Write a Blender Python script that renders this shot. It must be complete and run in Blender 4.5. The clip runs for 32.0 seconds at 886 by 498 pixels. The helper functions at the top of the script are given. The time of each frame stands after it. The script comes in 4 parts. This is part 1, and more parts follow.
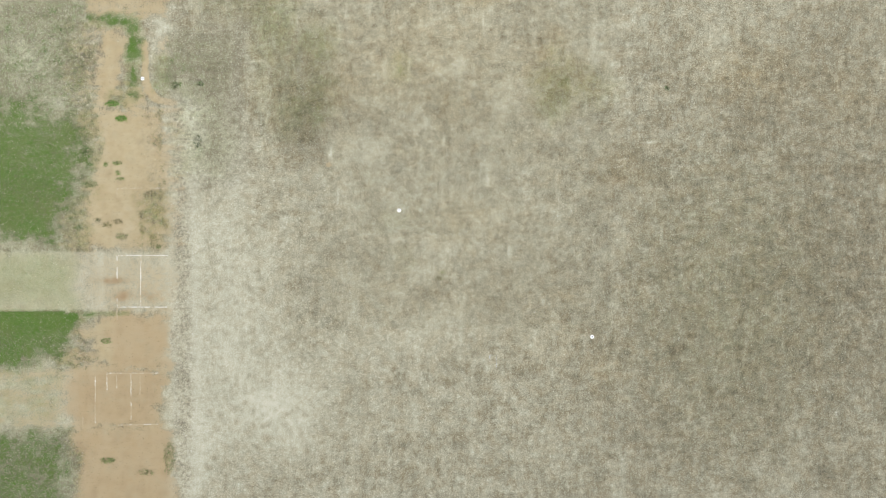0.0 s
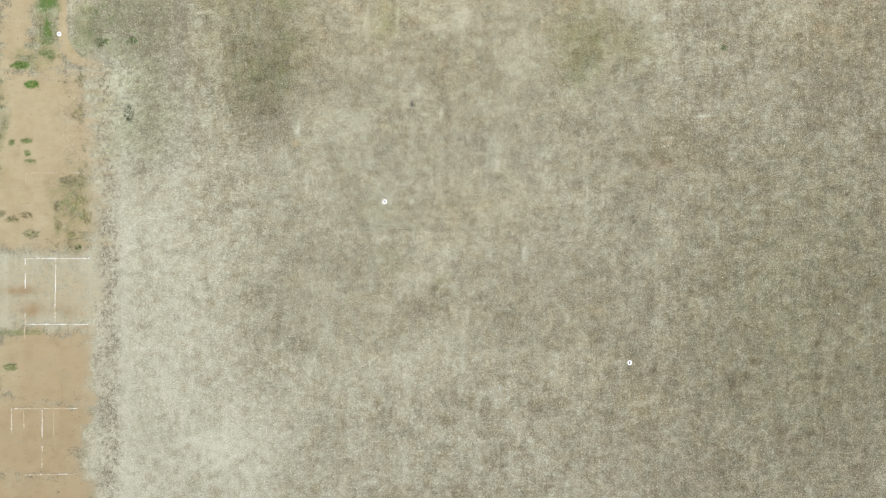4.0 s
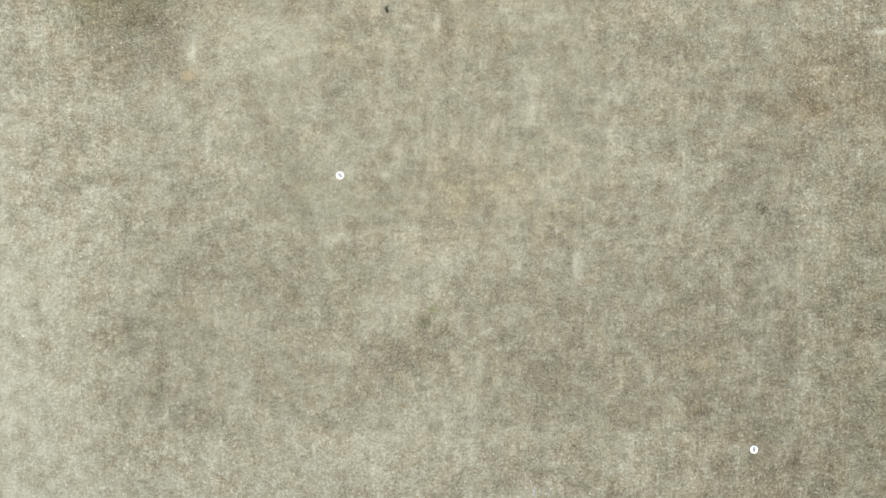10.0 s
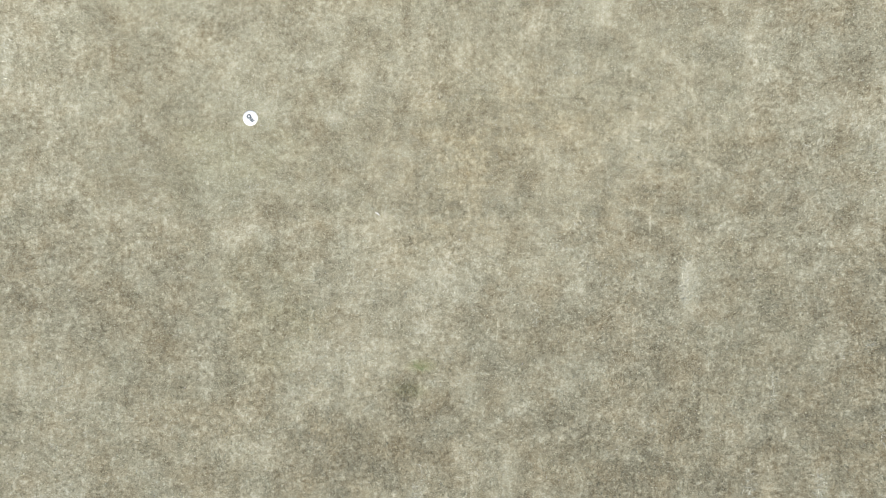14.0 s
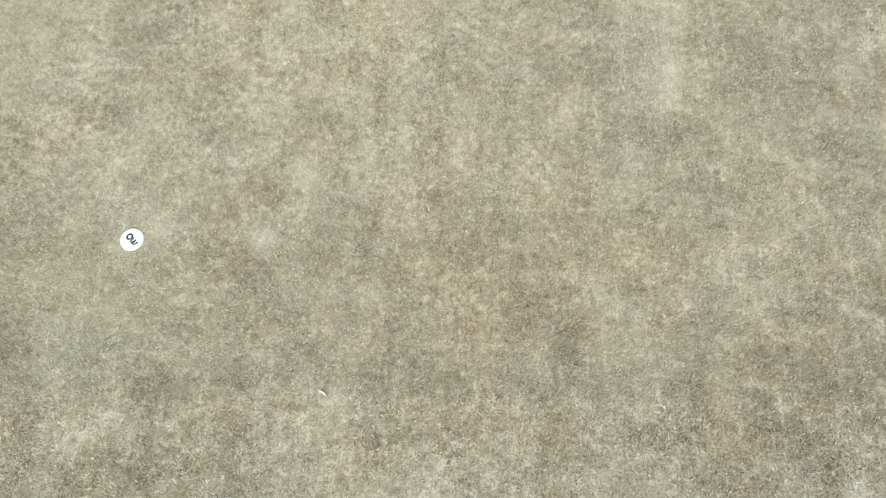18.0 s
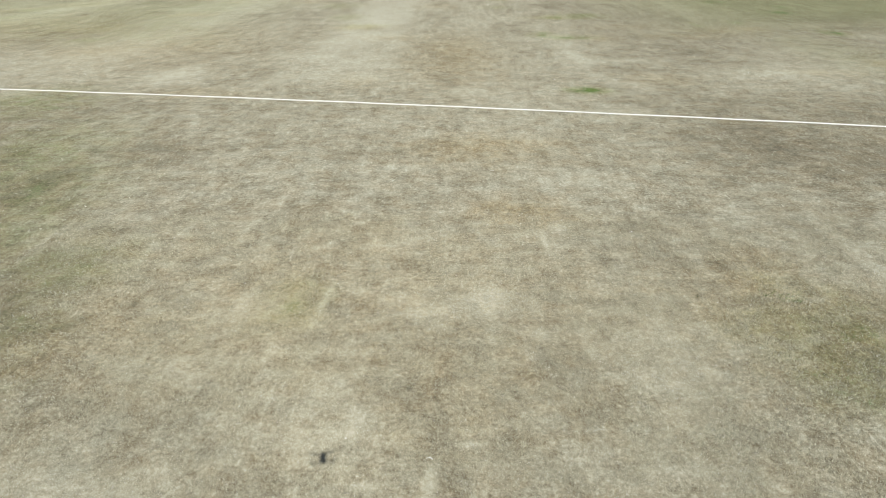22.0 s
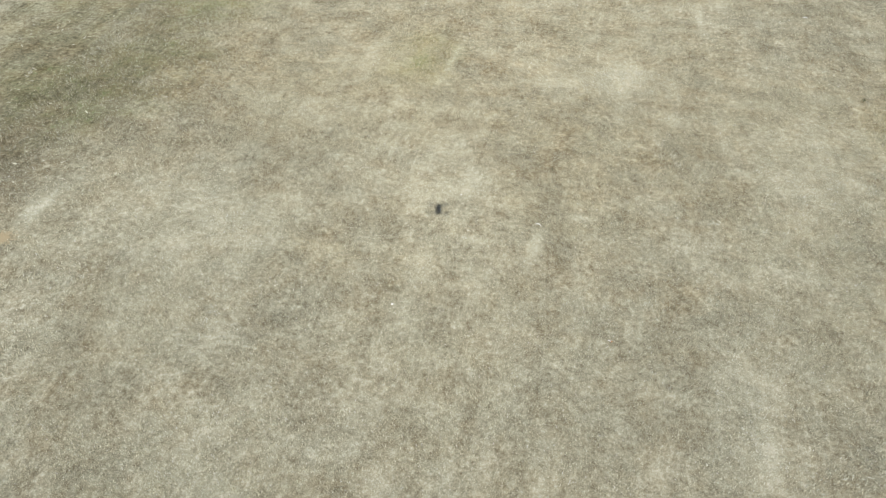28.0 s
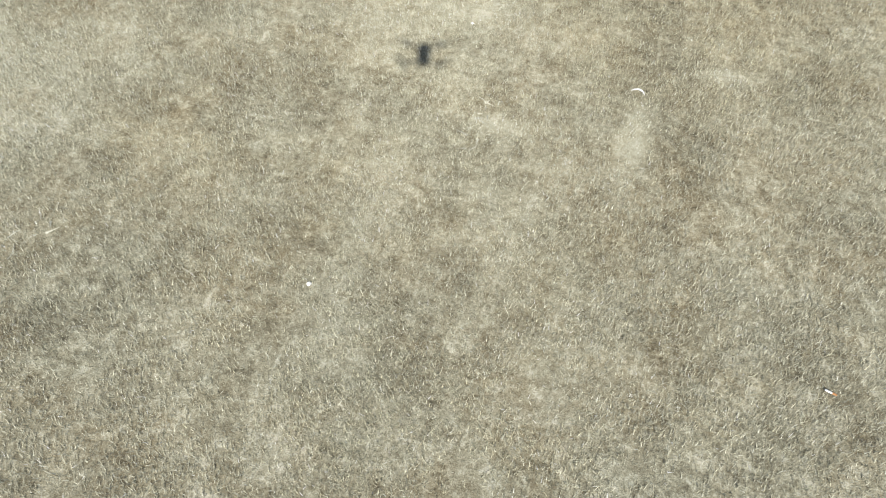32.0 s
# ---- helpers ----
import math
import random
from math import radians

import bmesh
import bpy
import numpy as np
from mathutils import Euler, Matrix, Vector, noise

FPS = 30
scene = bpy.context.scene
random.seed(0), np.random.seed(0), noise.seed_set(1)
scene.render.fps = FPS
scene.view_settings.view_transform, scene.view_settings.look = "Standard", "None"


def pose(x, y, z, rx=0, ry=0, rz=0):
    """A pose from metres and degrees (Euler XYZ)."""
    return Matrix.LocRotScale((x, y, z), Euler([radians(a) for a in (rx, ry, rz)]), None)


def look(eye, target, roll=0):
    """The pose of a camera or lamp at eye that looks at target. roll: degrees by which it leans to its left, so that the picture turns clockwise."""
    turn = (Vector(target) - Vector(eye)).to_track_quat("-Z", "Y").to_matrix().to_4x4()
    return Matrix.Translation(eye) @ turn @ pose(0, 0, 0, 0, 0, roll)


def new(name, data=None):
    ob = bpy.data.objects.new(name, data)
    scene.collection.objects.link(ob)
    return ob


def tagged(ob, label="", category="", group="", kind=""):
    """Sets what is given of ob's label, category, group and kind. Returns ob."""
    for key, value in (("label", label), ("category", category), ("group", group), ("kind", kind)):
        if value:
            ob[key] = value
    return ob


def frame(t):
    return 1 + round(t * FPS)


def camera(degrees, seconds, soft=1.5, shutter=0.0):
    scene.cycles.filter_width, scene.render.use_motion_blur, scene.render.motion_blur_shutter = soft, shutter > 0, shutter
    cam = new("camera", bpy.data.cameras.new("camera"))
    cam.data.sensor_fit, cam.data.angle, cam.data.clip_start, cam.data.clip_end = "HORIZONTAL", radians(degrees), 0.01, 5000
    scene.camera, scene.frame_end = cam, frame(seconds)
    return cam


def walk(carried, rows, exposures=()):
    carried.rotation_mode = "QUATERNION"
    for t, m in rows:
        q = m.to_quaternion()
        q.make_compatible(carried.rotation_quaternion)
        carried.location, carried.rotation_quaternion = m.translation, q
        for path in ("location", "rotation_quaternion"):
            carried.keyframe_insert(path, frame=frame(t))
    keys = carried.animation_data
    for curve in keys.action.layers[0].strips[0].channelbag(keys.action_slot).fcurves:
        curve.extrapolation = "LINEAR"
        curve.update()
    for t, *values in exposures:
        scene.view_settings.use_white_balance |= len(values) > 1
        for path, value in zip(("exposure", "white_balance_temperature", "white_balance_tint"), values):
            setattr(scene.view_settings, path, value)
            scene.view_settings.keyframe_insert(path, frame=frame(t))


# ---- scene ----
cam = camera(68.7, 32.0, soft=1.2)
PATH = [
    (0, pose(15.490, 1.524, 33.016, 0.10, 0.15, -0.20)),
    (0.5, pose(15.463, 1.500, 31.842, -0.09, 0.05, -0.02)),
    (1, pose(15.419, 1.488, 30.772, -0.08, -0.02, -0.10)),
    (1.5, pose(15.365, 1.492, 29.810, 0.10, -0.06, -0.12)),
    (2, pose(15.323, 1.509, 28.869, 0.32, -0.08, -0.12)),
    (2.5, pose(15.326, 1.532, 27.989, 0.40, -0.07, -0.10)),
    (4.5, pose(15.537, 1.402, 25.033, 0.52, -0.01, -0.12)),
    (5, pose(15.535, 1.531, 23.808, 0.29, 0.00, -0.01)),
    (5.5, pose(15.526, 1.655, 22.677, 0.19, 0.02, 0.01)),
    (6, pose(15.532, 1.758, 21.529, 0.08, 0.04, -0.01)),
    (6.5, pose(15.543, 1.833, 20.465, 0.11, 0.05, 0.10)),
    (7, pose(15.540, 1.866, 19.767, 0.26, 0.06, 0.07)),
    (7.5, pose(15.546, 1.866, 19.601, 0.25, 0.05, 0.11)),
    (8, pose(15.576, 1.853, 18.897, 0.10, 0.01, 0.06)),
    (8.5, pose(15.607, 1.823, 17.859, -0.01, -0.04, 0.10)),
    (9, pose(15.607, 1.835, 16.812, -0.23, -0.07, 0.07)),
    (9.5, pose(15.612, 1.866, 15.899, -0.39, -0.08, 0.08)),
    (10, pose(15.594, 1.881, 15.318, -0.22, -0.07, 0.09)),
    (10.5, pose(15.611, 1.914, 14.511, -0.29, -0.09, 0.13)),
    (11, pose(15.631, 1.957, 13.380, -0.40, -0.08, 0.13)),
    (11.5, pose(15.668, 2.042, 12.616, -0.52, -0.12, 0.14)),
    (12, pose(15.697, 2.065, 11.868, -0.66, -0.12, 0.17)),
    (12.5, pose(15.681, 2.018, 10.991, -0.64, -0.10, 0.18)),
    (13, pose(15.629, 1.947, 10.065, -0.39, -0.05, 0.20)),
    (13.5, pose(15.624, 1.907, 9.216, -0.14, -0.06, 0.13)),
    (15.5, pose(15.711, 1.921, 5.592, -0.05, -0.07, 0.43)),
    (16, pose(15.701, 2.033, 5.127, -0.54, -0.09, 0.39)),
    (16.5, pose(15.738, 2.040, 5.090, -0.51, -0.10, 0.38)),
    (17, pose(15.760, 2.047, 5.054, 1.04, -0.14, 0.41)),
    (17.5, pose(15.766, 2.034, 5.053, 8.14, -0.10, 0.39)),
    (18, pose(15.722, 2.025, 5.066, 16.17, -0.06, 0.32)),
    (18.5, pose(15.690, 2.006, 5.085, 23.73, -0.07, 0.41)),
    (19, pose(15.659, 1.986, 5.092, 31.68, -0.01, 0.28)),
    (19.5, pose(15.650, 1.959, 5.115, 39.06, 0.00, 0.32)),
    (20, pose(15.638, 1.953, 5.133, 47.01, 0.09, 0.34)),
    (20.5, pose(15.618, 1.934, 5.148, 54.36, 0.08, 0.33)),
    (21, pose(15.626, 1.919, 5.147, 57.35, 0.06, 0.33)),
    (21.5, pose(15.638, 1.992, 5.164, 59.00, 0.02, 0.33)),
    (22, pose(15.637, 2.037, 5.169, 64.40, 0.02, 0.34)),
    (22.5, pose(15.668, 2.027, 5.156, 62.02, -0.02, 0.32)),
    (23, pose(15.690, 2.025, 5.163, 54.31, -0.01, 0.34)),
    (23.5, pose(15.680, 2.041, 5.169, 46.97, 0.01, 0.38)),
    (24, pose(15.644, 2.042, 5.174, 44.43, 0.05, 0.41)),
    (24.5, pose(15.626, 2.021, 5.170, 44.38, 0.05, 0.42)),
    (25, pose(15.624, 2.002, 5.165, 44.38, 0.06, 0.45)),
    (25.5, pose(15.593, 1.989, 5.142, 44.50, 0.04, 3.92)),
    (27.5, pose(15.600, 1.964, 5.115, 44.55, -0.10, 15.05)),
    (28, pose(15.592, 1.972, 5.115, 44.40, -0.10, 12.95)),
    (28.5, pose(15.550, 2.120, 5.040, 43.80, -0.20, 11.95)),
    (29, pose(15.350, 2.950, 4.450, 41.70, -0.60, 12.35)),
    (29.5, pose(15.254, 3.538, 3.838, 41.00, -0.60, 12.90)),
    (30, pose(15.186, 4.097, 3.303, 39.97, -0.40, 13.42)),
    (30.5, pose(15.136, 4.523, 2.871, 38.64, 0.00, 13.90)),
    (31, pose(15.074, 4.824, 2.578, 37.20, 0.20, 14.00)),
    (31.5, pose(15.062, 4.821, 2.553, 35.16, 0.15, 13.83)),
    (32, pose(15.039, 4.806, 2.515, 31.17, 0.00, 13.65)),
]
walk(cam, PATH, exposures=[(0.0, 0.46), (9.0, 0.47), (13.0, 0.50), (16.0, 0.48), (17.0, 0.50), (18.0, 0.43), (19.0, 0.33), (20.0, 0.27), (21.0, 0.19), (22.0, 0.15), (25.0, 0.22), (28.0, 0.22), (29.0, 0.31), (31.0, 0.38), (32.0, 0.34)])

# ---- light: clear sky and one sun, from the direction of the shadows ----
SUN_WAY = Vector((0.173, -0.722, 0.670)).normalized()
world = bpy.data.worlds.new("world")
scene.world = world
world.use_nodes = True
wn = world.node_tree.nodes
sky = wn.new("ShaderNodeTexSky")
sky.sky_type = "NISHITA"
sky.sun_disc = False
sky.sun_elevation = math.asin(SUN_WAY.z)
sky.sun_rotation = math.atan2(SUN_WAY.x, SUN_WAY.y)
wn["Background"].inputs["Strength"].default_value = 0.07
world.node_tree.links.new(sky.outputs[0], wn["Background"].inputs["Color"])
sun = new("sun", bpy.data.lights.new("sun", "SUN"))
sun.data.energy = 4.6
sun.data.angle = radians(0.14)
sun.data.color = (1.0, 0.975, 0.92)
sun.matrix_world = look((0, 0, 60), Vector((0, 0, 60)) - SUN_WAY)

# ---- numpy noise and the plan of the ground's cover ----
rng = np.random.default_rng(7)


TABLES = {}


def lattice(x, y, size, seed):
    """Smooth value noise, 0 to 1, with cells of the given size in metres."""
    if seed not in TABLES:
        TABLES[seed] = np.random.default_rng(seed).random((256, 256))
    table = TABLES[seed]
    u, v = x / size, y / size
    fu, fv = np.floor(u), np.floor(v)
    i, j = fu.astype(np.int64), fv.astype(np.int64)
    a, b = u - fu, v - fv
    a, b = a * a * (3 - 2 * a), b * b * (3 - 2 * b)
    i0, i1, j0, j1 = i & 255, (i + 1) & 255, j & 255, (j + 1) & 255
    low = table[i0, j0] * (1 - a) + table[i1, j0] * a
    high = table[i0, j1] * (1 - a) + table[i1, j1] * a
    return low * (1 - b) + high * b


def fractal(x, y, size, seed, steps=3):
    total, weight = 0, 0
    for k in range(steps):
        total = total + lattice(x + 17.3 * k, y - 9.1 * k, size / 2 ** k, seed + k) * 0.55 ** k
        weight += 0.55 ** k
    return total / weight


CHANNELS = ("soil", "green", "pale", "dark", "ochre", "rough")
SHAPES = []


def patch(channel, x, y, rx, ry, strength):
    """A soft oval of wear, growth, or painted light and dark."""
    SHAPES.append((channel, 0, x, y, rx, ry, strength, 0))


def box(channel, x0, x1, y0, y1, strength, soft=0.25):
    """A trodden or mown rectangle with a ragged edge."""
    SHAPES.append((channel, 1, (x0 + x1) / 2, (y0 + y1) / 2, (x1 - x0) / 2, (y1 - y0) / 2, strength, soft))


def ramp(v, low, high):
    k = np.clip((v - low) / (high - low), 0, 1)
    return k * k * (3 - 2 * k)


def cover(x, y):
    """What covers the ground at each place: a strength for each channel, worked out field square by field square."""
    if len(x) < 3000:
        return cover_square(x, y)
    square = np.floor(np.clip(x, -12, 45) / 2.5) * 1000 + np.floor(np.clip(y, -15, 40) / 2.5)
    order = np.argsort(square, kind="stable")
    out = {c: np.empty(len(x)) for c in CHANNELS}
    for part in np.split(order, np.flatnonzero(np.diff(square[order])) + 1):
        for c, v in cover_square(x[part], y[part]).items():
            out[c][part] = v
    return out


def cover_square(x, y):
    wx = x + 0.6 * (fractal(x, y, 0.9, 11) - 0.5) + 0.42 * (fractal(x, y, 0.3, 15) - 0.5)
    wy = y + 0.6 * (fractal(x, y, 0.9, 21) - 0.5) + 0.42 * (fractal(x, y, 0.3, 25) - 0.5)
    ux = wx + 1.5 * (fractal(x, y, 2.4, 111) - 0.5) + 0.5 * (fractal(x, y, 0.55, 115) - 0.5)
    uy = wy + 0.9 * (fractal(x, y, 2.4, 121) - 0.5) + 0.5 * (fractal(x, y, 0.55, 125) - 0.5)
    ragged = 0.55 + 0.9 * lattice(x, y, 0.22, 81)
    keep = {c: np.zeros_like(x) for c in CHANNELS}
    x_low, x_high, y_low, y_high = x.min(), x.max(), y.min(), y.max()
    for channel, square, cx, cy, rx, ry, strength, soft in SHAPES:
        if x_low > cx + 2.2 * rx + 1 or x_high < cx - 2.2 * rx - 1 or y_low > cy + 2.2 * ry + 1 or y_high < cy - 2.2 * ry - 1:
            continue
        px, py = wx - cx, wy - cy
        if square:
            if soft < 0.15:
                px, py = x - cx, y - cy
            elif soft > 0.42 and channel in ("soil", "green", "rough"):
                px, py = ux - cx, uy - cy
            inside = np.minimum(rx - np.abs(px), ry - np.abs(py))
            m = ramp(inside, -soft, soft)
        else:
            if min(rx, ry) < 0.4:
                px, py = x - cx, y - cy
            m = np.exp(-1.25 * ((px / rx) ** 2 + (py / ry) ** 2)) * ragged
        if channel in ("soil", "green", "rough"):
            keep[channel] = np.maximum(keep[channel], m * strength)
        else:
            keep[channel] = 1 - (1 - keep[channel]) * (1 - m * strength)
    # growth and wear round the pitch ends fray into one another
    if x_low < 4.5:
        west = 1 - ramp(x, 3.0, 4.5)
        west = west * ramp(np.abs(y), 1.5, 1.9)
        for channel, across, along, size, seed, much in (("green", 0.8, 1.2, 0.3, 131, 0.55), ("soil", 0.6, 1.7, 0.4, 141, 0.8)):
            v = keep[channel]
            edge = np.clip(4 * v * (1 - v), 0, 1) * west
            keep[channel] = np.clip(v + much * edge * (fractal(x * across, y * along, size, seed, 4) - 0.5), 0, 1)
    # clumps and gaps of the thatch
    calm = 1 - 0.85 * np.clip(1.7 * keep["pale"], 0, 1)
    clump = calm * (1.0 * (fractal(x, y, 0.34, 91) - 0.5) + 0.8 * (fractal(x * 2.6, y * 0.7, 0.8, 95) - 0.5) + 0.6 * (fractal(x * 0.7, y * 2.8, 0.7, 93) - 0.5) + 0.4 * (fractal(x, y, 1.6, 99) - 0.5))
    keep["pale"] = 1 - (1 - keep["pale"]) * (1 - 0.38 * np.clip(1.6 * clump, 0, 1))
    keep["dark"] = 1 - (1 - keep["dark"]) * (1 - 0.62 * np.clip(-1.6 * clump, 0, 1))
    return keep


patch("pale", 5.2, 0.49, 2.59, 3.17, 0.43)
patch("pale", 6.63, -6.42, 3.75, 3.17, 0.65)
patch("pale", 4.33, -2.96, 2.02, 2.59, 0.5)
patch("pale", 3.16, -8.71, 1.15, 2.88, 0.43)
patch("pale", 4.06, 2.8, 1.15, 1.73, 0.43)
patch("pale", 4.93, 5.1, 1.15, 1.15, 0.43)
patch("pale", 2.34, 8.86, 0.69, 1.3, 0.65)
patch("pale", 1.2, 12.76, 0.75, 0.98, 0.72)
patch("pale", 8.96, 4.8, 1.15, 1.44, 0.19)
patch("pale", 11.27, 6.52, 1.73, 1.15, 0.28)
patch("pale", 18.77, 8.94, 1.15, 2.02, 0.31)
patch("pale", 18.47, 4.77, 1.73, 1.73, 0.19)
patch("pale", 24.06, 1.58, 1.15, 1.01, 0.31)
patch("pale", 29.42, 12.21, 1.15, 1.44, 0.28)
patch("pale", 16.19, 10.97, 0.63, 0.63, 0.37)
patch("pale", 13.55, -2.99, 4.89, 1.44, 0.22)
patch("pale", 12.67, -7.01, 2.88, 1.15, 0.19)
patch("pale", 14.13, 0.32, 0.63, 0.63, 0.37)
patch("pale", 16.14, -1.84, 1.73, 0.86, 0.22)
patch("pale", 23.36, 6.76, 1.15, 1.15, 0.22)
patch("pale", 10.68, -0.1, 2.02, 1.44, 0.15)
patch("pale", 20.15, -7.9, 2.01, 1.72, 0.12)
patch("pale", 33.73, 11.61, 0.86, 1.44, 0.22)
patch("pale", 23.1, 12.23, 0.23, 1.73, 0.31)
patch("pale", 18.77, 1.46, 0.06, 0.33, 0.9)
patch("pale", 18.98, 1.64, 0.18, 0.53, 0.22)
patch("pale", 20.5, -1.13, 0.07, 0.22, 0.9)
patch("pale", 13.41, 3.63, 0.16, 0.26, 0.31)
patch("pale", 14.24, 3.59, 0.18, 0.14, 0.5)
patch("pale", 15.2, 3.13, 0.18, 0.16, 0.31)
patch("pale", 14.59, 3.99, 0.31, 0.31, 0.25)
patch("pale", 17.69, 5.05, 0.12, 0.44, 0.5)
patch("pale", 15.86, 4.43, 0.09, 0.31, 0.45)
patch("pale", 17.3, 4.3, 0.11, 0.26, 0.4)
patch("pale", 14.51, 1.36, 0.61, 0.53, 0.22)
patch("pale", 16.49, -1.19, 0.11, 0.53, 0.4)
patch("pale", 10.08, 4.28, 0.11, 0.39, 0.6)
patch("pale", 9.51, 2.04, 0.35, 0.35, 0.22)
patch("pale", 15.78, 0.31, 0.53, 0.35, 0.19)
patch("pale", 19.04, -0.39, 0.09, 0.53, 0.4)
patch("pale", 18.88, 1.41, 0.08, 0.3, 0.5)
patch("pale", 25.96, 6.97, 0.36, 0.08, 0.9)
patch("pale", 24.56, 6.11, 0.33, 0.07, 0.6)
patch("pale", 26.54, 2.16, 0.08, 0.43, 0.6)
patch("pale", 9.73, 6.51, 0.07, 0.36, 0.7)
patch("pale", 18.77, 1.5, 0.06, 0.24, 0.4)
patch("pale", 15.17, 3.13, 0.12, 0.13, 0.5)
patch("pale", 14.24, 3.59, 0.1, 0.1, 0.6)
patch("pale", 15.55, 3.38, 0.09, 0.08, 0.5)
patch("pale", 14.5, 1.94, 0.1, 0.08, 0.5)
patch("pale", 17.96, 2.78, 0.13, 0.18, 0.4)
patch("pale", 17.86, 13.77, 0.16, 0.34, 0.5)
patch("pale", 15.33, 10.8, 0.4, 0.7, 0.37)
patch("pale", 16.27, 11.02, 0.32, 0.51, 0.5)
patch("pale", 12.45, 10.79, 0.18, 0.63, 0.31)
patch("pale", 13.71, 10.97, 0.07, 0.54, 0.6)
patch("pale", 17.5, 13.11, 0.09, 0.51, 0.6)
patch("pale", 21.2, 11.19, 0.2, 0.25, 0.37)
patch("pale", 13.45, 8.35, 0.035, 0.45, 0.6)
patch("pale", 23.47, 12.9, 0.42, 0.34, 0.37)
patch("pale", 16.45, 26.22, 1.05, 1.17, 0.37)
patch("pale", 10.73, 47.04, 1.87, 9.7, 0.37)
patch("pale", 4.3, 28.85, 1.39, 1.78, 0.43)
patch("pale", 21.09, 23.61, 1.51, 0.65, 0.31)
# pale oval that paints some of the bright spot round the drone's shadow
patch("pale", 14.14, 7.85, 0.59, 0.58, 0.19)
patch("pale", -15.25, 56.21, 2.69, 15.96, 0.43)
patch("pale", 19.33, 17, 0.68, 1.28, 0.19)
patch("pale", 15.45, 7.1, 0.1, 0.25, 0.6)
patch("pale", 15.90, 7.68, 0.16, 0.08, 0.8)
patch("pale", 15.48, 7.33, 0.05, 0.07, 0.6)
patch("pale", 17.51, 5.84, 0.33, 0.42, 0.15)
patch("pale", 17.7, 5.26, 0.21, 0.5, 0.22)
patch("dark", 4.37, 10.58, 1.15, 1.73, 0.35)
patch("dark", 31.09, -1.89, 7.46, 7.47, 0.5)
patch("dark", 36.56, 2.11, 3.73, 12.07, 0.45)
patch("dark", 26.75, -8.2, 3.73, 3.45, 0.3)
patch("dark", 24.22, 5.61, 1.29, 1.29, 0.6)
patch("dark", 11.83, 1.34, 1.15, 0.81, 0.27)
patch("dark", 8.52, -0.09, 1.44, 1.15, 0.21)
patch("dark", 18.16, -1.42, 1.73, 0.86, 0.18)
patch("dark", 27.2, -3.75, 0.75, 0.46, 0.7)
patch("dark", 31.96, 1.55, 0.34, 0.29, 0.9)
patch("dark", 34.78, -9.94, 1.15, 0.57, 0.4)
patch("dark", 10.95, -5.86, 0.86, 1.15, 0.25)
patch("dark", 30.84, 8.75, 1.72, 1.73, 0.4)
patch("dark", 14.71, -0.69, 0.86, 0.86, 0.24)
patch("dark", 28.77, -5.62, 1.44, 0.86, 0.3)
patch("dark", 12.27, 1.48, 0.26, 0.16, 0.3)
patch("dark", 11.04, 0.73, 0.97, 0.79, 0.21)
patch("dark", 15.21, 0.04, 0.61, 0.44, 0.27)
patch("dark", 14.38, -1.02, 0.53, 0.53, 0.18)
patch("dark", 17.1, -0.3, 0.62, 0.62, 0.18)
patch("dark", 19.92, -0.12, 0.53, 0.53, 0.25)
patch("dark", 12.45, 0.03, 0.53, 0.53, 0.18)
patch("dark", 10.69, 2.05, 0.53, 0.35, 0.18)
patch("dark", 16.29, 4.87, 0.79, 0.35, 0.2)
patch("dark", 15.42, 0.39, 0.39, 0.17, 0.36)
patch("dark", 13.48, 1.34, 0.48, 0.48, 0.21)
patch("dark", 14.15, 3.28, 0.27, 0.27, 0.18)
patch("dark", 17.87, 2.42, 0.22, 0.18, 0.24)
patch("dark", 15.84, 2.14, 0.11, 0.11, 0.3)
patch("dark", 8.49, 8.5, 0.99, 1.46, 0.7)
patch("dark", 8.61, 7.27, 0.52, 0.81, 0.6)
patch("dark", 25.11, 19.39, 2.33, 2.41, 0.7)
patch("dark", 36.08, 36.37, 3.46, 16.93, 0.3)
patch("dark", 28.85, 42.88, 4.08, 11.38, 0.15)
patch("dark", 6.08, 16.14, 0.79, 2.21, 0.5)
patch("dark", 7.69, 19.31, 1.25, 1.04, 0.5)
patch("dark", -5.0, 42.5, 3.2, 8.0, 0.35)
patch("dark", 21.09, 10.87, 0.19, 0.16, 0.4)
patch("dark", 19.66, 11.09, 0.07, 0.1, 0.9)
patch("dark", 19.02, 7.69, 0.57, 0.59, 0.3)
patch("dark", 17.45, 9.58, 0.47, 0.84, 0.3)
patch("dark", 21.72, 10.5, 0.6, 0.94, 0.5)
patch("dark", 15.66, 8.78, 0.73, 0.44, 0.35)
patch("dark", 14.5, 5.96, 0.63, 0.25, 0.25)
patch("ochre", 13.59, 10.83, 4.32, 1.58, 0.38)
patch("ochre", 20.79, 11.09, 1.44, 1.58, 0.7)
patch("ochre", 31.14, 10.47, 2.59, 1.58, 0.6)
patch("ochre", 16.73, 3.19, 2.30, 1.15, 0.55)
patch("ochre", 24.51, 5.61, 1.44, 1.15, 0.6)
patch("ochre", 10.42, 9.55, 1.15, 1.15, 0.5)
patch("ochre", 21.61, -0.86, 0.86, 0.75, 0.4)
patch("ochre", 23.61, -4.46, 0.86, 1.03, 0.5)
patch("ochre", 36.01, 9.30, 1.72, 1.73, 0.4)
patch("ochre", 15.89, 7.80, 1.44, 1.15, 0.3)
patch("ochre", 15.78, 2.94, 0.53, 0.53, 0.5)
patch("ochre", 15.60, 2.06, 0.70, 0.26, 0.3)
